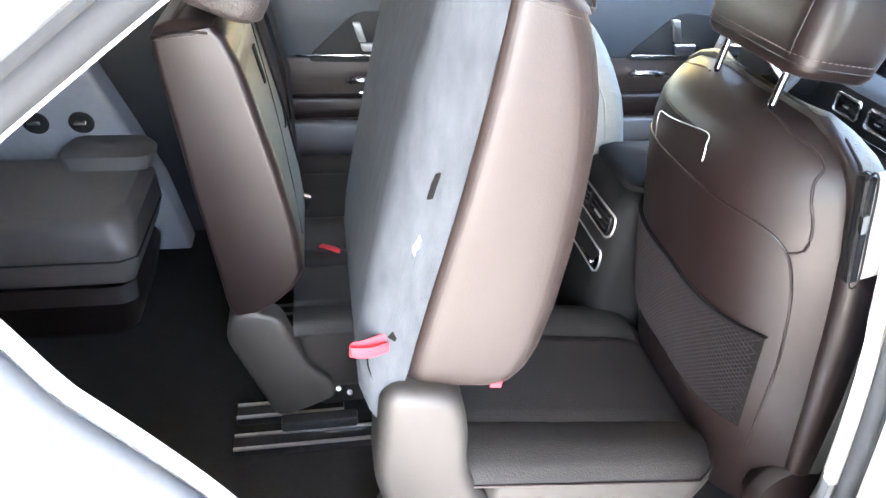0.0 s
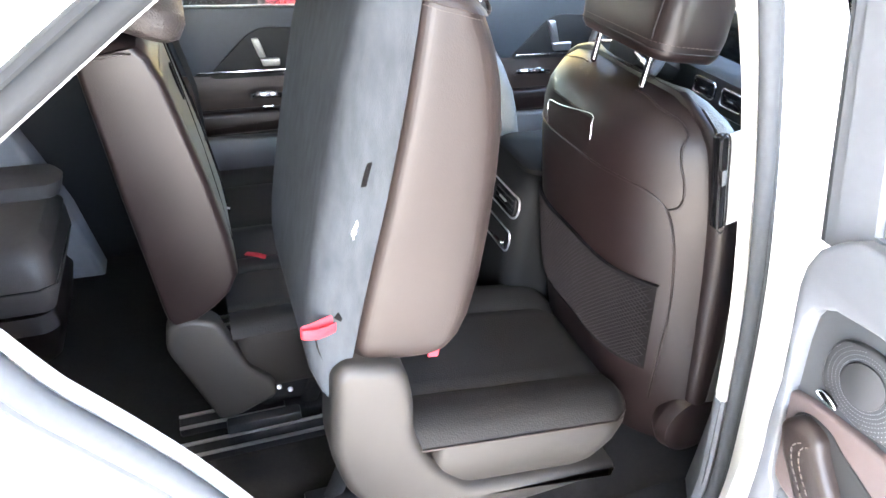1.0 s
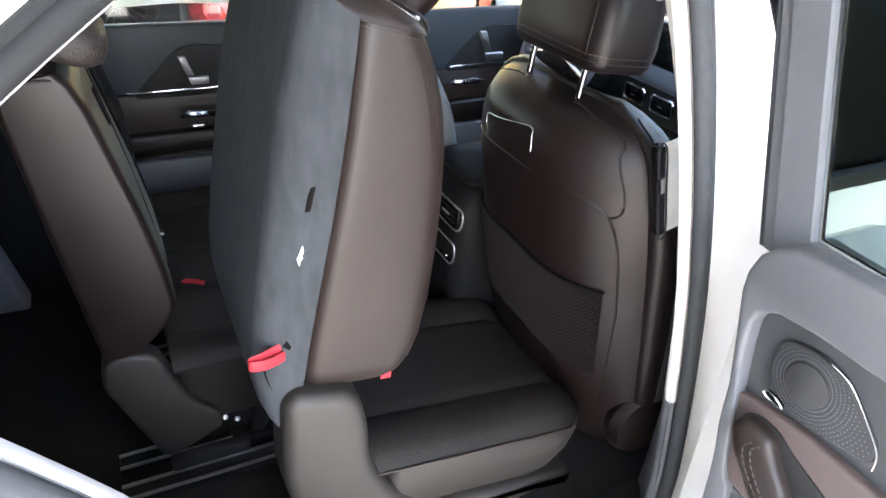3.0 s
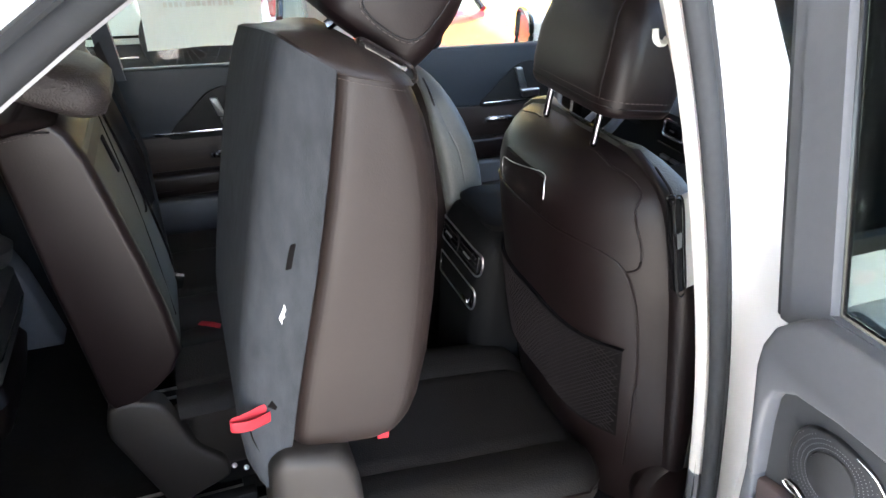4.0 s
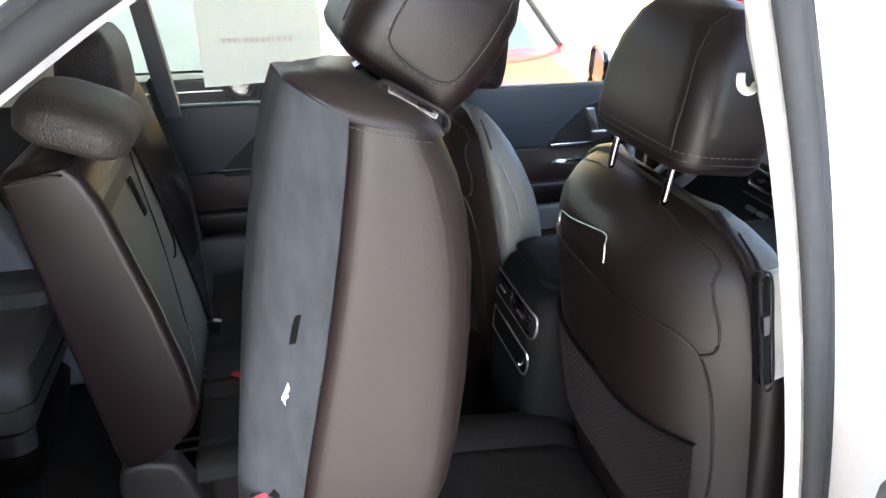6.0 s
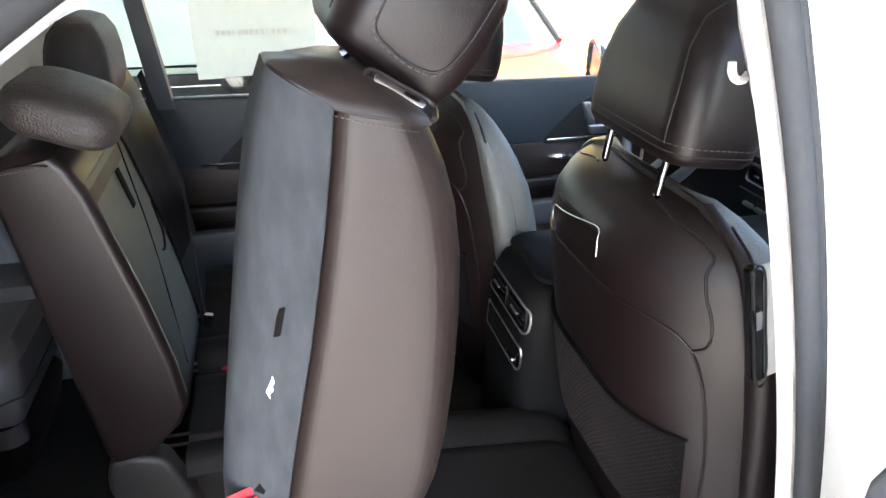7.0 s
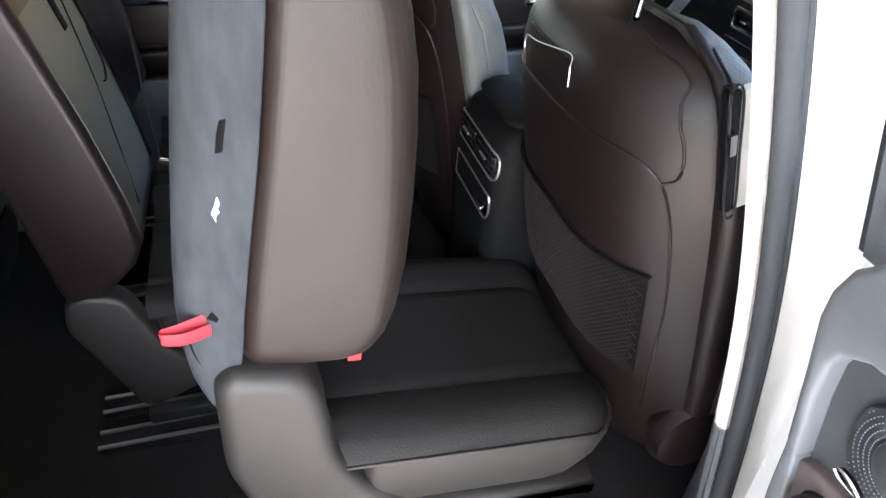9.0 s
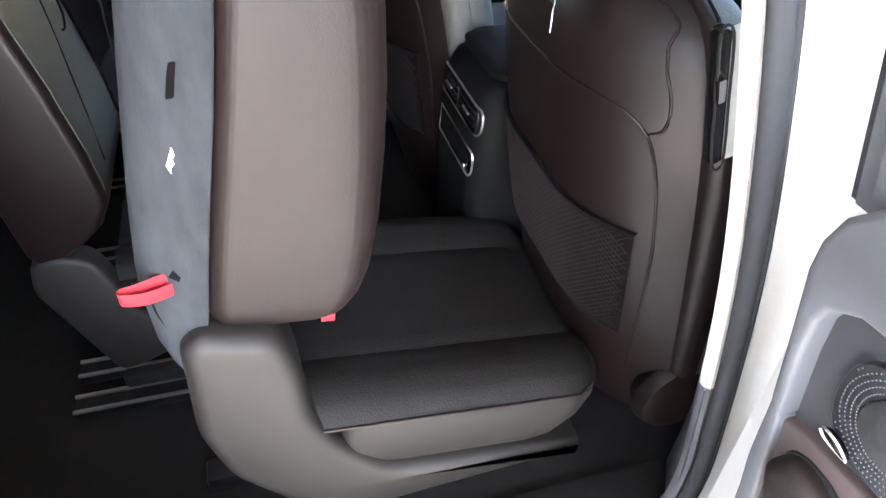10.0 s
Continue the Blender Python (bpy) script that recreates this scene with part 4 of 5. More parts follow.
part("pull_tab", tube([(-0.335, 0.98, 0.815), (-0.31, 0.955, 0.822), (-0.29, 0.95, 0.815)], 0.010, ry=0.003), RED, bench, "red webbing tab")
belt = tagged(part("seat_belt", tube([(-0.47, 1.42, 1.40), (-0.40, 1.30, 1.15), (-0.385, 1.17, 0.95), (-0.375, 1.12, 0.87)], 0.002, ry=0.022), BELT), "dark seat belt hanging beside the far second-row seat", "seat belt", "seat belts")
part("belt_tongue", box(-0.012, 0.012, -0.006, 0.006, -0.025, 0.025, 0.004, pose(-0.372, 1.115, 0.865, 20, 15, 0)), CHROME, belt, "chrome belt tongue")

# front seats
def front_seat():
    seat = thing("front_seat", "dark brown leather front seat with map pocket and grey bolsters", "car seat", "front seats")
    m = pose(0.404, 0.57, 0.98, 0, -8, 0)
    rear = [(-0.45, -0.012, -0.268), (-0.30, -0.038, -0.288), (-0.1, -0.052, -0.296), (0.1, -0.058, -0.298), (0.22, -0.058, -0.296), (0.29, -0.054, -0.285), (0.325, -0.046, -0.272), (0.352, -0.030, -0.250), (0.374, -0.004, -0.212), (0.384, 0.024, -0.165)]

    def rear_f(y, w):
        """How far back the seat's convex rear reaches."""
        b = float(np.interp(w, [r[0] for r in rear], [r[1] for r in rear]))
        h = -float(np.interp(w, [r[0] for r in rear], [r[2] for r in rear]))
        return b + (0.09 - b) * min(1.0, abs(y) / h) ** 3.4

    part("back_cover", loft([[m @ Vector((rear_f(h * math.cos(math.pi * k / 28), w), h * math.cos(math.pi * k / 28), w)) for k in range(29)] + [m @ Vector((0.094, -h, w)), m @ Vector((0.094, h, w))] for w, b, h in rear]), SHADELEATHER, seat, "dark brown leather back cover")
    front = [(-0.45, 0.085, 0.15, -0.290), (-0.28, 0.085, 0.17, -0.306), (-0.1, 0.08, 0.185, -0.314), (0.06, 0.076, 0.188, -0.318), (0.14, 0.073, 0.184, -0.318), (0.20, 0.070, 0.176, -0.314), (0.27, 0.068, 0.158, -0.300), (0.32, 0.068, 0.140, -0.280), (0.355, 0.068, 0.124, -0.250), (0.378, 0.068, 0.110, -0.212), (0.392, 0.074, 0.098, -0.165)]

    def split(w):
        """Where the brown sides give way to the grey front: further back towards the top."""
        return 0.45 - 0.30 * min(1.0, max(0.0, (w - 0.2) / 0.17))

    part("side_cover", stack([(w, b, b + split(w) * (f - b) + 0.012, h, -h, 0.03, 0.012, 0.02) for w, b, f, h in front], m, 8), SHADELEATHER, seat, "smooth brown leather bolster sides")
    part("front_cover", stack([(w, b + split(w) * (f - b), f, h + 0.001, -h - 0.001, 0.012, 0.05, 0.045 if w < 0.3 else 0.02) for w, b, f, h in front], m, 8), LITPEB, seat, "grey pebbled leather front cover")

    def on_back(pts, off=0.0):
        return [m @ Vector((rear_f(p.x, p.y) - off, p.x, p.y)) for p in smooth_line([(y, w, 0) for y, w in pts], 6)]

    for s in (-1, 1):
        part("edge_piping", tube([m @ Vector((0.086, s * (0.002 - h), w)) for w, b, h in rear[5:]], 0.0035), SHADELEATHER, seat)
    part("panel_piping", tube(on_back([(-0.236, -0.30), (-0.247, -0.18), (-0.257, -0.05), (-0.258, 0.05), (-0.254, 0.135), (-0.240, 0.203), (-0.212, 0.234), (-0.165, 0.248), (-0.10, 0.252), (0.0, 0.254), (0.10, 0.252), (0.165, 0.248), (0.212, 0.234), (0.240, 0.203), (0.254, 0.135), (0.258, 0.05), (0.247, -0.18)], 0.0006), 0.0026), SHADELEATHER, seat, "raised piping round the lower panel")
    for s in (-1, 1):
        part("side_piping", tube(on_back([(s * 0.09, 0.3835), (s * 0.12, 0.381), (s * 0.174, 0.370), (s * 0.224, 0.349), (s * 0.236, 0.315), (s * 0.253, 0.258), (s * 0.255, 0.217), (s * 0.241, 0.204)], 0.0006), 0.0024), SHADELEATHER, seat, "raised piping round the shoulder")
    hm = m @ pose(0.100, 0.0, 0.430, 0, 15, 0)
    HEAD = [(0.0, -0.055, 0.055, 0.120, 0.02), (0.004, -0.068, 0.070, 0.138, 0.035), (0.016, -0.077, 0.078, 0.148, 0.045), (0.05, -0.081, 0.082, 0.153, 0.05), (0.11, -0.080, 0.080, 0.150, 0.05), (0.165, -0.072, 0.074, 0.138, 0.05), (0.205, -0.060, 0.063, 0.118, 0.05), (0.228, -0.045, 0.047, 0.092, 0.04), (0.239, -0.022, 0.022, 0.055, 0.02)]
    pillow(seat, hm, HEAD, SHADELEATHER, "brown leather headrest with central seam")
    part("headrest_seam", tube([pillow_at(hm, HEAD, float(z), y=-0.118 + 0.22 * max(0, z - 0.11)) for z in np.linspace(0.030, 0.225, 20)], 0.0013), DARK, seat, "dark seam")
    for z, mat in ((0.022, DARK), (0.034, THREAD)):
        round_line = [pillow_at(hm, HEAD, z, y=float(y), off=0.0005) for y in np.linspace(0.145, -0.134, 20)] + [pillow_at(hm, HEAD, z, x=float(x), off=0.0005) for x in np.linspace(-0.045, 0.06, 8)]
        part("headrest_stitching", tube(round_line, 0.0013) if mat is DARK else dashes(round_line, 0.0009), mat, seat, "stitched seam")
    for dy in (-0.092, 0.084):
        part("headrest_post", tube([m @ Vector((0.036, dy, 0.35)), m @ Vector((0.040, dy, 0.39)), m @ Vector((0.048, dy, 0.42)), m @ Vector((0.058, dy, 0.455))], 0.0065, n=12), POST, seat)
    part("back_plate", loft([[m @ Vector((rear_f(y, w) - d, y, w)) for y in np.linspace(-0.066, 0.106, 9)] for w, d in ((0.260, 0.0), (0.262, 0.003), (0.330, 0.003), (0.332, 0.0))], closed=False), SHADELEATHER, seat)
    part("plate_edging", tube(on_back([(-0.074, 0.296), (-0.070, 0.318), (-0.058, 0.337), (0.0, 0.329), (0.060, 0.318), (0.108, 0.310), (0.110, 0.290), (0.104, 0.262)], 0.0042), 0.0009, n=6), SATIN, seat, "thin metal edging of the back plate")
    POCK = np.linspace(0.0, 1.0, 15)

    def pocket(k, w):
        """Across the pocket, from its near to its far edge, narrowing downwards."""
        return -0.243 + 0.05 * max(0.0, 0.03 - w) + 0.46 * k * (1 - 0.3 * max(0.0, 0.03 - w)), w + 0.032 * min(1.0, k * 2.2)

    def on_pocket(k, w, off):
        y, v = pocket(k, w)
        return m @ Vector((rear_f(y, v) - off, y, v))

    part("map_pocket", loft([[on_pocket(float(k), w, d) for k in POCK] for w, d in ((-0.215, 0.001), (-0.21, 0.007), (0.026, 0.007), (0.030, 0.001))], closed=False), POCKET, seat, "black map pocket")
    net = bmesh.new()
    for a in np.arange(-0.6, 1.6, 0.021):
        for sl in (-1, 1):
            line = [on_pocket(a + sl * (w + 0.1) * 1.9, w, 0.0085) for w in np.linspace(-0.20, 0.022, 14) if 0.0 < a + sl * (w + 0.1) * 1.9 < 0.98]
            if len(line) > 2:
                t = tube(line, 0.0009, n=4)
                me = bpy.data.meshes.new("strand")
                t.to_mesh(me)
                t.free()
                net.from_mesh(me)
                bpy.data.meshes.remove(me)
    part("pocket_net", net, NET, seat, "dark elastic net")
    part("pocket_hem", tube([on_pocket(float(k), 0.028, 0.008) for k in POCK], 0.0028), POCKET, seat)
    part("cushion", stack([(0.66, 0.56, 1.06, 0.33, 0.83, 0.05, 0.06), (0.80, 0.56, 1.09, 0.32, 0.84, 0.05, 0.08), (0.84, 0.58, 1.06, 0.36, 0.80, 0.05, 0.06)], Matrix()), SHADELEATHER, seat)
    part("recliner_cover", disc((0.567, 0.295, 0.632), (0, 1, 0), 0.088, 0.07, bevel=0.032), SHADELEATHER, seat, "round brown recliner cover")
    part("seat_base", box(0.60, 1.0, 0.36, 0.80, 0.48, 0.68, 0.02), DARK, seat)
    return seat


passenger = front_seat()
driver = copy_thing(passenger, pose(-0.14, 0.775, -0.036))
# the driver's bolster sides get the paler grey that holds the window light
for child in driver.children:
    if child.name.startswith("side_cover"):
        child.data = child.data.copy()
        child.data.materials[0] = LITPEB
        child["label"] = "grey pebbled leather bolster sides"
FS = pose(0.404, 0.57, 0.98, 0, -8, 0)
part("bolster_plate", loft([[FS @ Vector((x, -0.314 - d, w0 + (w1 - w0) * k)) for x, w1, w0 in ((0.092, 0.226, 0.178), (0.104, 0.220, 0.170), (0.116, 0.213, 0.161))] for d, k in ((-0.004, 0.0), (0.004, 0.03), (0.006, 0.5), (0.004, 0.97), (-0.004, 1.0))], closed=False), SHADELEATHER, passenger, "smooth brown side plate")

# ---- centre console, dashboard, steering wheel ----
console = thing("centre_console", "dark centre console with rear air vents and storage tray", "centre console")
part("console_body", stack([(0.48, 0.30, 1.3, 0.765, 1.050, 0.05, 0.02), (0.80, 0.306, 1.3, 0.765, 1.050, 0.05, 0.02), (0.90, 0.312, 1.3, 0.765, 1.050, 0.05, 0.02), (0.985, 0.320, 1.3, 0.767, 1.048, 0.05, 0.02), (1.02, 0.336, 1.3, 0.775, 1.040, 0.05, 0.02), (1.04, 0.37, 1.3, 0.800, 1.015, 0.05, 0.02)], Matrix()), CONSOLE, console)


def console3(y, z, d):
    """A point on the console's rear face, y across from its middle, d proud; it curves away at its sides."""
    k = max(0.0, abs(y) - 0.095)
    return (float(np.interp(z, [0.8, 0.9, 0.985], [0.306, 0.312, 0.320])) + 0.05 - math.sqrt(0.0025 - min(k, 0.048) ** 2) - d, 0.907 + y, z)


def console_frame(hw, z0, z1, r):
    return round_poly([(-hw, z0), (hw, z0), (hw * 1.04, (z0 + z1) / 2), (hw, z1), (-hw, z1), (-hw * 1.04, (z0 + z1) / 2)], r)


bez = part("vent_frame", tube([console3(y, z, 0.001) for y, z in console_frame(0.122, 0.924, 0.986, 0.014)], 0.0026, True), SATIN, console, "satin metal vent frame")
for c in (-0.060, 0.060):
    vent = part("vent", prism(round_poly([(c - 0.054, 0.929), (c + 0.054, 0.929), (c + 0.054, 0.981), (c - 0.054, 0.981)], 0.01), lambda u, v, d: console3(u, v, d - 0.002), 0.004, 0.001), BLACK, console, "black air vent")
    for k in range(3):
        part("vent_slat", tube([console3(c + u, 0.943 + 0.014 * k, 0.003) for u in (-0.048, 0.0, 0.048)], 0.0016, n=6), DARK, vent)
    part("vent_tab", tube([console3(c + u, 0.957, 0.006) for u in (-0.018, 0.0, 0.018)], 0.003, n=6), SATIN, vent, "satin metal vent tab")
tray = part("tray_frame", tube([console3(y, z, 0.001) for y, z in console_frame(0.114, 0.824, 0.886, 0.016)], 0.0024, True), SATIN, console, "satin metal tray frame")
part("tray", prism(console_frame(0.110, 0.828, 0.882, 0.014), lambda u, v, d: console3(u, v, d - 0.002), 0.003, 0.001), BLACK, console)
part("tray_button", disc(console3(-0.085, 0.838, 0.003), (1, 0, 0), 0.006, 0.004, 14, 0.001), CHROME, tray, "small chrome button")
part("console_lid", stack([(1.038, 0.352, 0.80, 0.792, 1.022, 0.04, 0.02), (1.052, 0.350, 0.80, 0.790, 1.024, 0.04, 0.02), (1.064, 0.362, 0.80, 0.805, 1.010, 0.04, 0.02)], Matrix()), CONSOLE, console, "dark leather armrest lid")

dash = thing("dashboard", "dark dashboard with square chrome-framed air vents", "dashboard")
part("dash_body", stack([(0.62, 1.22, 1.68, 0.20, 1.70, 0.05, 0.02), (1.0, 1.13, 1.68, 0.18, 1.72, 0.06, 0.02), (1.14, 1.14, 1.68, 0.18, 1.72, 0.05, 0.02), (1.20, 1.30, 1.68, 0.18, 1.72, 0.04, 0.02)], Matrix()), DARK, dash)
part("screen", box(1.17, 1.19, 0.80, 1.55, 1.19, 1.33, 0.01), BLACK, dash, "wide black display screen")
for y in (1.13, 1.0, 0.87, 0.74):
    sq = [(-0.048, -0.026), (0.048, -0.026), (0.048, 0.026), (-0.048, 0.026)]
    v = part("air_vent", prism(round_poly(sq, 0.012), lambda a, b, d: (1.132 - d, y + a, 1.10 + b), 0.006, 0.002), BLACK, dash, "black air vent")
    part("vent_frame", tube([(1.124, y + a, 1.10 + b) for a, b in round_poly(sq, 0.012)], 0.004, True), CHROME, v, "chrome vent frame")
    part("vent_tab", box(1.116, 1.126, y - 0.012, y + 0.012, 1.095, 1.102, 0.002), CHROME, v)
part("trim_strip", box(1.118, 1.128, 0.68, 1.19, 1.045, 1.050, 0.002), CHROME, dash, "thin chrome trim strip")
for k in range(8):
    part("button", box(1.120, 1.134, 0.78 + 0.05 * k, 0.82 + 0.05 * k, 1.0, 1.012, 0.003), SATIN, dash, "satin metal button")
wheel = thing("steering_wheel", "dark leather steering wheel with bright spoke trim", "steering wheel")
wm = pose(0.95, 1.33, 1.20, 0, -66, 0)
part("wheel_rim", tube([wm @ Vector((0.185 * math.cos(a), 0.185 * math.sin(a), 0)) for a in np.linspace(0, 2 * math.pi, 48, endpoint=False)], 0.016, True, 10), GREY, wheel)
part("wheel_hub", stack([(-0.03, -0.06, 0.06, -0.07, 0.07, 0.04, 0.04), (0.0, -0.07, 0.07, -0.08, 0.08, 0.04, 0.04), (0.02, -0.05, 0.05, -0.06, 0.06, 0.04, 0.04)], wm), DARK, wheel)
for a in (75, 105, 255, 285):
    part("spoke", tube([wm @ Vector((r * math.cos(radians(a)), r * math.sin(radians(a)), 0.004)) for r in (0.06, 0.175)], 0.010, ry=0.006), CHROME, wheel, "bright metal spoke trim")
for s in (-1, 1):
    part("spoke", tube([wm @ Vector((r * math.cos(radians(a)), s * r * math.sin(radians(a)), 0.006)) for r, a in ((0.168, 178), (0.12, 158), (0.10, 135))], 0.011, ry=0.005, up=(0.9, 0, 0.4)), SATIN, wheel, "silver lower spoke trim")
part("steering_column", tube([wm @ Vector((0, 0, -0.02)), (1.2, 1.33, 1.08)], 0.05), DARK, wheel)

# ---- far side doors, seen from inside ----
def far3(u, v, d):
    return (u, 1.70 - d + max(0, v - 1.28) * 0.0, v)


def far_door(name, label, x0, x1, chrome_from, chrome_to):
    door = thing(name, label, "car door", "far doors")
    part("upper_trim", prism([(x0, 1.06), (x1, 1.06), (x1, 1.265), (x0, 1.275)], far3, 0.03, 0.012), BLUEGREY, door, "blue-grey upper door trim")
    part("door_card", prism([(x0, 0.5), (x1, 0.5), (x1, 1.06), (x0, 1.06)], far3, 0.02, 0.004), DARK, door)
    part("wood_inlay", prism([(x0, 0.945), (x1, 0.945), (x1, 1.062), (x0, 1.062)], far3, 0.028, 0.006), WOOD, door, "dark wood inlay")
    part("armrest", prism(round_poly([(x0, 0.855), (x1, 0.87), (x1, 0.94), (x0, 0.94)], 0.02), far3, 0.045, 0.015), SHADELEATHER, door, "dark brown armrest")
    part("door_pocket", prism([(x0, 0.55), (x1, 0.55), (x1, 0.84), (x0, 0.86)], far3, 0.05, 0.015), GREY, door, "grey door pocket")
    part("chrome_strip", box(chrome_from, chrome_to, 1.664, 1.672, 1.066, 1.074, 0.002), CHROME, door, "thin chrome strip")
    part("outer_skin", box(x0, x1, 1.78, 1.84, 0.45, 1.215, 0.02), PAINT, door)
    return door


d1 = far_door("far_rear_door", "closed far rear door, blue-grey trim over dark wood", -0.62, 0.14, -0.39, 0.107)
d2 = far_door("far_front_door", "closed driver door, blue-grey trim over dark wood", 0.27, 1.60, 0.715, 1.25)
part("window_post", loft([[(-0.488, 1.66, 1.245), (-0.436, 1.66, 1.245), (-0.436, 1.70, 1.245), (-0.488, 1.70, 1.245)], [(-0.534, 1.63, 1.74), (-0.490, 1.63, 1.74), (-0.490, 1.67, 1.74), (-0.534, 1.67, 1.74)]]), GREY, d1, "dark grey window post")
for x0, x1, dd in ((-0.62, 0.14, d1), (0.27, 1.5, d2)):
    g = part("window_glass", box(x0, x1, 1.735, 1.739, 1.25, 1.70, 0), PRIVACY if dd is d1 else CLEAR, dd, smooth=False)
    g.visible_shadow = False
paper = thing("paper_sheet", "white printed paper sheet stuck inside the far window", "paper", at=(0, 0, 0))
sheet = bmesh.new()
cells = [[sheet.verts.new((-0.365 + 0.345 * a / 12, 1.722 - 0.006 * math.sin(a * 0.8) * (1 - b / 8) ** 2, 1.312 + 0.36 * b / 8 + 0.004 * math.sin(a * 0.26))) for b in range(9)] for a in range(13)]
for a in range(12):
    for b in range(8):
        sheet.faces.new((cells[a][b], cells[a + 1][b], cells[a + 1][b + 1], cells[a][b + 1]))
part("sheet", sheet, SHEET, paper)
for k, w in enumerate((0.010, 0.010, 0.010, 0.004, 0.014, 0.012, 0.010, 0.010, 0.010, 0.004, 0.010, 0.010, 0.012)):
    x0 = -0.30 + k * 0.0155
    part("printed_bar", box(x0, x0 + w, 1.7115, 1.7125, 1.435, 1.449, 0), PRINT, paper, "grey printed mark", smooth=False)
grille = part("speaker_grille", prism(round_poly([(-0.106, 1.085), (0.062, 1.085), (0.066, 1.165), (-0.01, 1.168), (-0.06, 1.13)], 0.015), lambda u, v, d: (u, 1.672 - d, v), 0.008, 0.003), SATIN, d1, "satin metal speaker grille")
part("door_handle", tube(smooth_line([(-0.23, 1.665, 0.985), (-0.22, 1.64, 1.0), (-0.16, 1.635, 1.0), (-0.12, 1.655, 0.99)], 5), 0.011), CHROME, d1, "chrome door handle")
part("door_handle", tube(smooth_line([(0.72, 1.665, 1.005), (0.73, 1.64, 1.02), (0.80, 1.635, 1.02), (0.85, 1.655, 1.01)], 5), 0.011), CHROME, d2, "chrome door handle")

def seat_switch(door, x, z, k=1.0):
    """A seat-shaped adjuster: a back and a cushion on a dark oval plate."""
    part("switch_plate", prism(round_poly([(x - 0.19, z - 0.075), (x + 0.20, z - 0.075), (x + 0.20, z + 0.07), (x - 0.02, z + 0.085)], 0.05), lambda u, v, d: (u, 1.669 - d, v), 0.004, 0.002), DARK, door, "dark switch plate")
    part("switch_back", prism(round_poly([(x - 0.035 * k, z + 0.05 * k), (x - 0.012 * k, z + 0.05 * k), (x + 0.008 * k, z - 0.01 * k), (x - 0.015 * k, z - 0.01 * k)], 0.006), lambda u, v, d: (u, 1.664 - d, v), 0.012, 0.004), SATIN, door, "silver seat switch back")
    part("switch_cushion", prism(round_poly([(x - 0.012 * k, z - 0.014 * k), (x + 0.05 * k, z - 0.014 * k), (x + 0.05 * k, z - 0.038 * k), (x - 0.005 * k, z - 0.038 * k)], 0.006), lambda u, v, d: (u, 1.664 - d, v), 0.012, 0.004), SATIN, door, "silver seat switch cushion")


seat_switch(d1, -0.18, 1.125)
seat_switch(d2, 0.87, 1.13, 1.25)
part("lock_switch", box(-0.20, -0.16, 1.655, 1.668, 0.945, 0.957, 0.004), CHROME, d1)
mirror = thing("door_mirror", "black-framed door mirror outside the driver window", "door mirror")
MIRROR_EDGE = [(p.x, p.y) for p in smooth_line([(a * 1.35, b * 1.35, 0) for a, b in ((-0.09, 0.0), (-0.085, 0.06), (-0.03, 0.078), (0.08, 0.07), (0.10, 0.02), (0.09, -0.05), (0.0, -0.07), (-0.07, -0.06))], 5, True)]


def mirror3(u, v, d):
    """The mirror is turned a little outwards."""
    return (1.02 + 0.28 * u - d, 1.975 + u, 1.215 + v)


part("mirror_frame", tube([mirror3(u, v, 0.0) for u, v in MIRROR_EDGE], 0.011, True), BLACK, mirror)
part("mirror_glass", prism(MIRROR_EDGE, lambda u, v, d: mirror3(u, v, d - 0.004), 0.004), MIRROR, mirror, smooth=False)
part("mirror_housing", loft([[mirror3(u * k, v * k, -dx) for u, v in MIRROR_EDGE] for dx, k in ((0.01, 1.06), (0.06, 1.05), (0.12, 0.8), (0.15, 0.3))]), PAINT, mirror)
part("mirror_foot", tube([(1.06, 1.90, 1.18), (1.06, 1.80, 1.18)], 0.02), BLACK, mirror)
belt2 = tagged(part("seat_belt", tube([(0.15, 1.645, 1.55), (0.195, 1.64, 1.20), (0.21, 1.635, 1.02), (0.22, 1.63, 0.86)], 0.0022, ry=0.022, up=(0, 1, 0)), BELTLIGHT), "grey seat belt hanging on the far centre pillar", "seat belt", "seat belts")

# ---- third row ----
third = thing("rearmost_seat", "brown third-row seat behind the second row", "car seat")
part("seat_cushion", stack([(0.48, -1.30, -0.85, 1.10, 1.45, 0.04, 0.06), (0.55, -1.30, -0.83, 1.08, 1.46, 0.04, 0.06), (0.60, -1.30, -0.82, 1.07, 1.46, 0.04, 0.05), (0.635, -1.30, -0.83, 1.10, 1.44, 0.04, 0.05)], Matrix()), LEATHER, third, "brown leather cushion")
part("folded_backrest", stack([(0.66, -1.40, -0.82, 1.08, 1.46, 0.04, 0.03), (0.72, -1.40, -0.80, 1.07, 1.47, 0.04, 0.04), (0.81, -1.40, -0.80, 1.09, 1.47, 0.04, 0.06), (0.84, -1.40, -0.83, 1.12, 1.45, 0.04, 0.06)], Matrix()), THIRD, third, "folded taupe backrest")
part("backrest_seam", tube([(-1.38, 1.068, 0.735), (-0.84, 1.066, 0.735), (-0.80, 1.09, 0.735), (-0.797, 1.40, 0.735)], 0.003), TAUPE, third)
part("side_armrest", stack([(0.80, -1.00, -0.84, 1.40, 1.50, 0.03, 0.04), (0.84, -1.03, -0.80, 1.37, 1.50, 0.03, 0.05), (0.875, -1.04, -0.79, 1.38, 1.50, 0.03, 0.05), (0.89, -1.02, -0.81, 1.41, 1.50, 0.03, 0.04)], Matrix()), THIRD, third, "taupe moulded armrest")
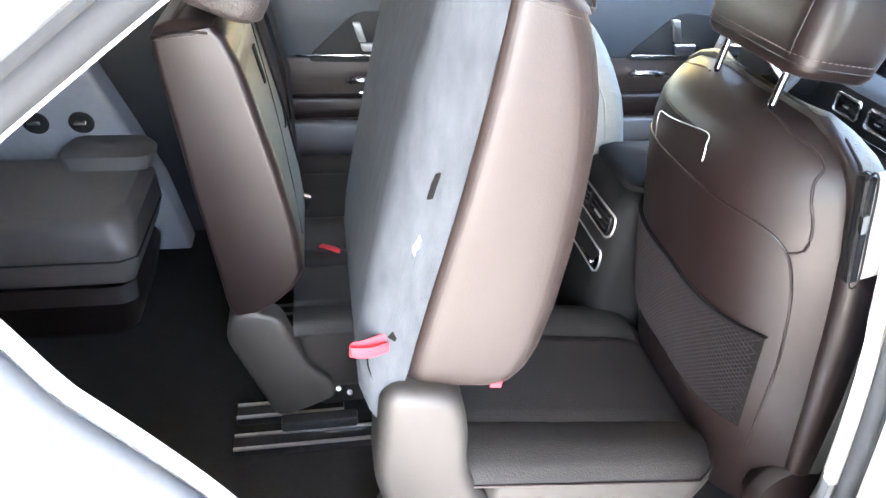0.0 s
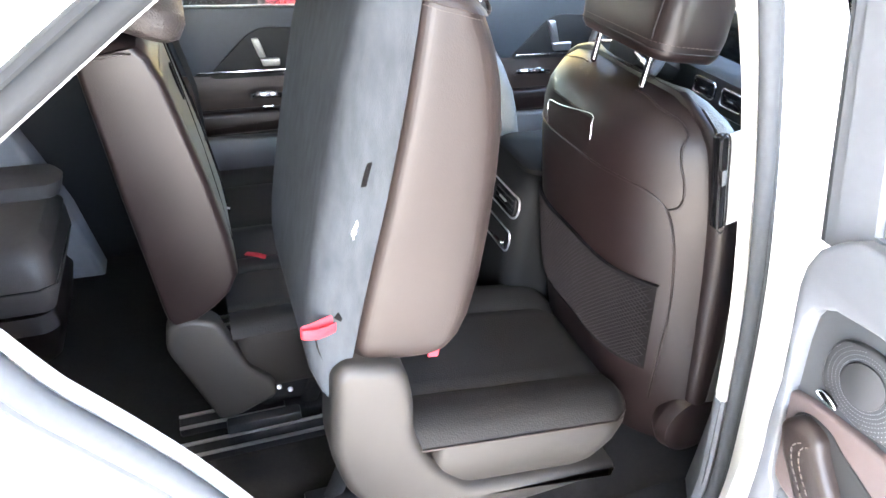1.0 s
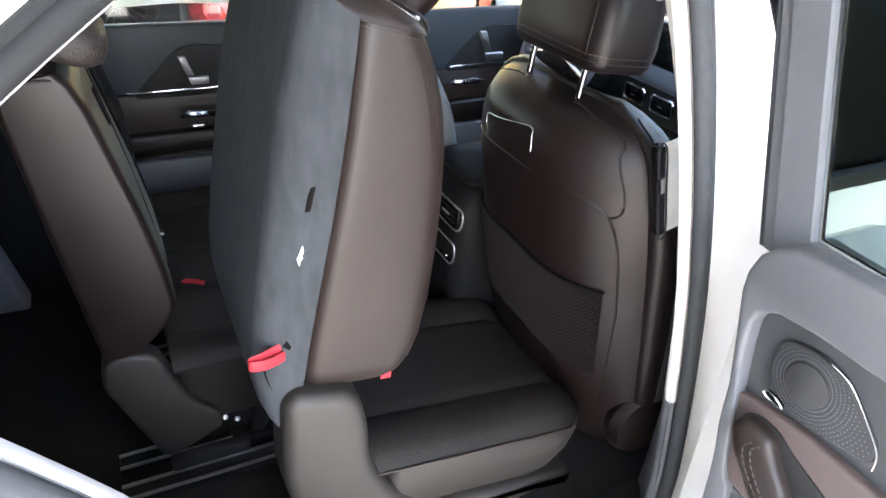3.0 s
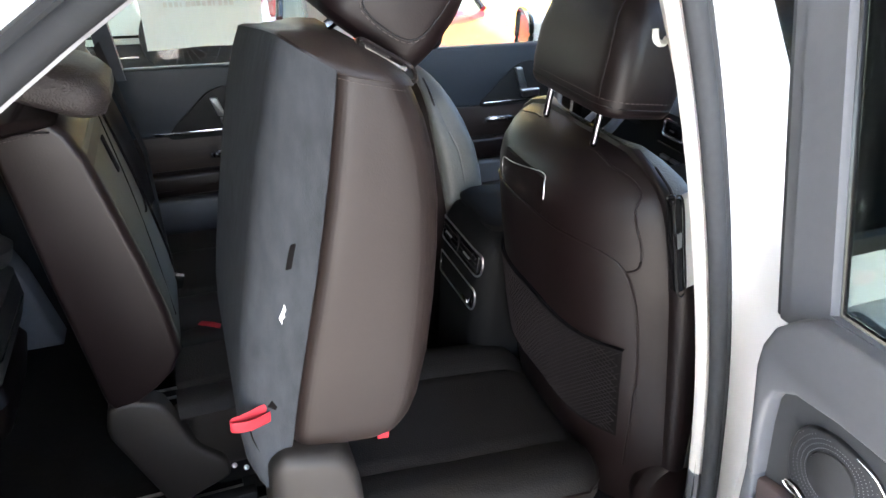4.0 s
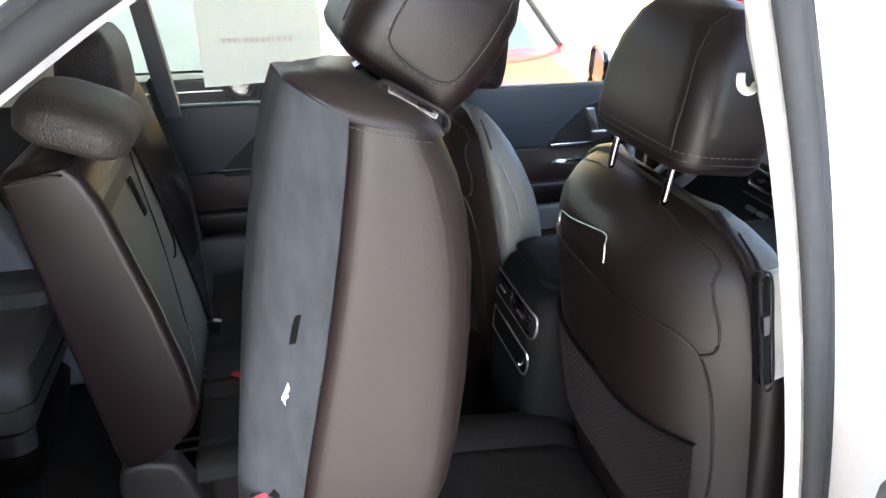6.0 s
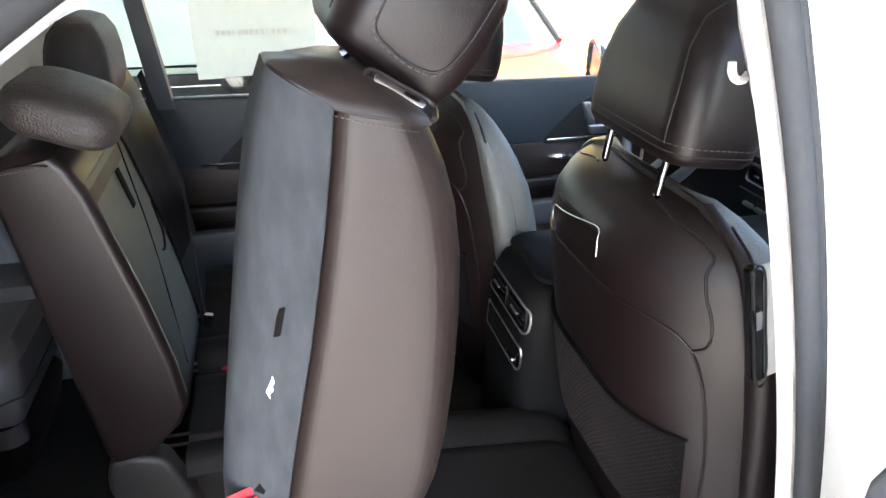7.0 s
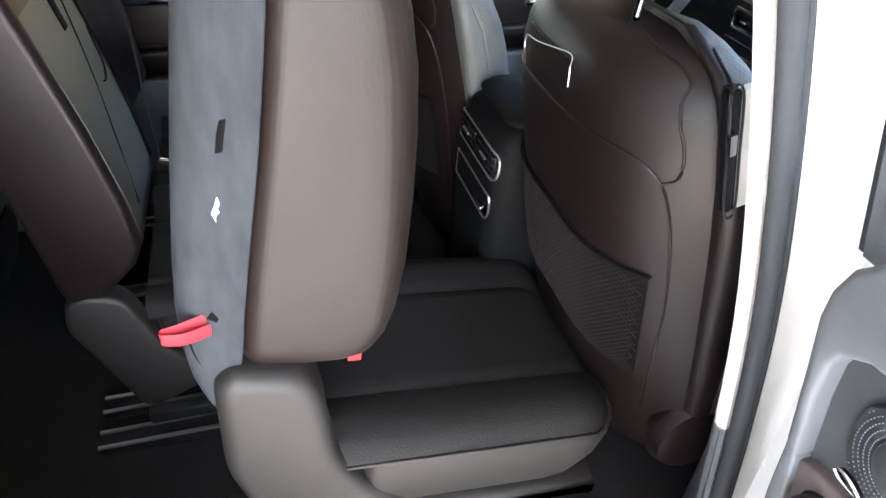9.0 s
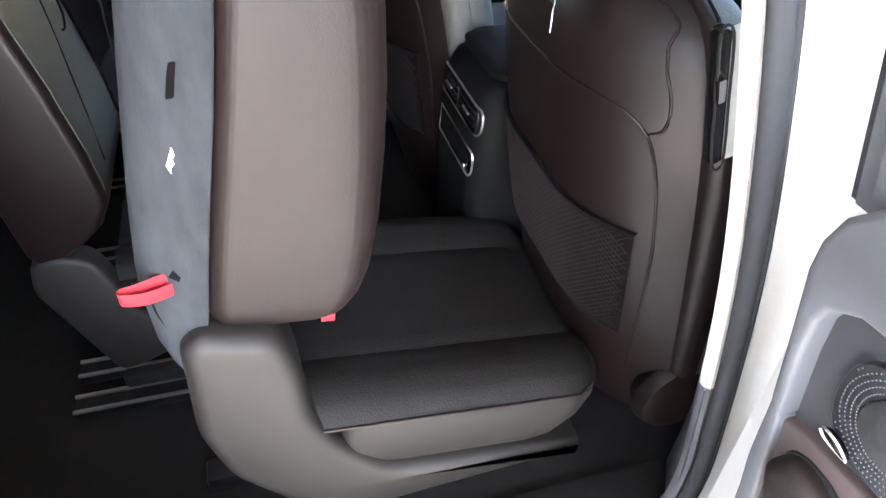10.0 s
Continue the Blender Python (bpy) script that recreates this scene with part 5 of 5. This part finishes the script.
part("side_trim", prism([(-1.6, 0.48), (-0.76, 0.48), (-0.81, 0.72), (-0.87, 0.89), (-0.93, 1.04), (-1.02, 1.28), (-1.6, 1.28)], lambda u, v, d: (u, 1.60 - d, v), 0.10, 0.02), SIDETRIM, car_body, "pale grey side trim")
for x in (-0.992, -1.112):
    socket = part("belt_socket", disc((x, 1.495, 0.932), (0, 1, 0.3), 0.034, 0.02, 24, 0.006), DARK, car_body, "dark round trim socket")
    part("belt_latch", box(x - 0.018, x + 0.018, 1.476, 1.486, 0.932, 0.945, 0.003), CHROME, socket, "chrome latch")

# ---- other parked cars ----
def car_wheel(car, x, y, r):
    tyre = part("wheel", disc((x, y, r), (0, 1, 0), r, 0.2, 40, 0.03), TYRE, car, "black tyre")
    part("rim", disc((x, y - 0.08, r), (0, 1, 0), r * 0.72, 0.06, 40, 0.01), DARK, tyre)
    for k in range(20):
        a = 2 * math.pi * k / 20
        part("spoke", tube([(x + q * r * math.cos(a), y - 0.115, r + q * r * math.sin(a)) for q in (0.12, 0.70)], 0.006, n=6), STEEL, tyre)


def parked_car(name, label, outline, glass_outline, y0, y1, mat, wheels):
    car = thing(name, label, "car", "parked cars")
    body = part("body", prism(round_poly(outline, 0.12), lambda u, v, d: (u, y1 - d - max(0, v - 0.95) * 0.0, v), y1 - y0, 0.12, 5), mat, car)
    part("side_glass", prism(round_poly(glass_outline, 0.06), lambda u, v, d: (u, y0 + 0.01 - d, v), 0.012, 0.004), CARGLASS, car, "dark side glass")
    part("lower_sill", box(outline[0][0] + 0.3, outline[-1][0] - 0.3, y0 + 0.015, y0 + 0.25, 0.05, 0.33, 0.03), TYRE, car, "black lower sill")
    part("sill_strip", box(outline[0][0] + 0.4, wheels[0] - 0.40, y0 + 0.005, y0 + 0.016, 0.205, 0.222, 0.004), CHROME, car, "bright sill strip")
    for x in wheels:
        car_wheel(car, x, y0 + 0.07, 0.37)
    return car


parked_car("parked_pale_car", "pale green-grey car parked beyond the far windows", [(-4.0, 0.30), (-4.0, 1.0), (-3.4, 1.15), (-2.7, 1.70), (-0.9, 1.72), (-0.1, 1.20), (0.75, 1.0), (0.85, 0.30)], [(-3.0, 1.15), (-2.5, 1.58), (-1.1, 1.60), (-0.45, 1.18)], 6.6, 8.4, PALE, (-0.24, -3.2))
red_car = thing("parked_red_car", "red car parked nose-in before the yellow wall", "car", "parked cars")
RX = 1.12


def across(y, hw, z0, z1, top):
    return [(RX - hw, y, z0), (RX + hw, y, z0), (RX + hw * 1.02, y, (z0 + z1) / 2), (RX + hw * 0.97, y, z1 - 0.03), (RX + hw * top, y, z1), (RX - hw * top, y, z1), (RX - hw * 0.97, y, z1 - 0.03), (RX - hw * 1.02, y, (z0 + z1) / 2)]


part("body", loft([across(3.20, 0.70, 0.25, 0.62, 0.8), across(3.26, 0.80, 0.22, 0.74, 0.8), across(3.6, 0.87, 0.22, 0.84, 0.8), across(4.25, 0.88, 0.22, 0.92, 0.8), across(5.8, 0.88, 0.22, 0.95, 0.8), across(6.0, 0.80, 0.3, 0.85, 0.8)]), REDPAINT, red_car)
part("windscreen", loft([[(RX - 0.72, 4.25, 0.92), (RX + 0.72, 4.25, 0.92), (RX + 0.72, 4.35, 0.90), (RX - 0.72, 4.35, 0.90)], [(RX - 0.56, 4.95, 1.36), (RX + 0.56, 4.95, 1.36), (RX + 0.56, 5.05, 1.34), (RX - 0.56, 5.05, 1.34)]]), CARGLASS, red_car, "grey-green windscreen")
part("cabin", loft([across(4.45, 0.76, 0.9, 0.95, 0.9), across(5.0, 0.70, 0.9, 1.37, 0.8), across(5.6, 0.68, 0.9, 1.36, 0.8), across(5.95, 0.72, 0.9, 0.96, 0.9)]), REDPAINT, red_car)
for s in (-1, 1):
    part("front_pillar", tube([(RX + s * 0.74, 4.24, 0.93), (RX + s * 0.58, 4.93, 1.37)], 0.025), BLACK, red_car)
    part("door_mirror", stack([(-0.05, -0.06, 0.06, -0.05, 0.05, 0.03, 0.03), (0.0, -0.09, 0.09, -0.06, 0.06, 0.04, 0.04), (0.05, -0.07, 0.07, -0.05, 0.05, 0.03, 0.03)], Matrix.Translation((RX + s * 0.98, 4.5, 1.0))), PAINT, red_car, "pale door mirror")
    part("headlight", stack([(0.60, -0.16, 0.16, -0.03, 0.03, 0.02, 0.02), (0.68, -0.14, 0.14, -0.02, 0.10, 0.02, 0.02)], Matrix.Translation((RX + s * 0.62, 3.22, 0))), CARGLASS, red_car, "clear headlight")
    for y in (3.75, 5.4):
        part("wheel", disc((RX + s * 0.82, y, 0.32), (1, 0, 0), 0.32, 0.2, 32, 0.03), TYRE, red_car, "black tyre")

# wheels of the white car
for x in (1.78, -1.30):
    car_wheel(car_body, x, 0.10, 0.36)
    car_wheel(car_body, x, 1.78, 0.36)
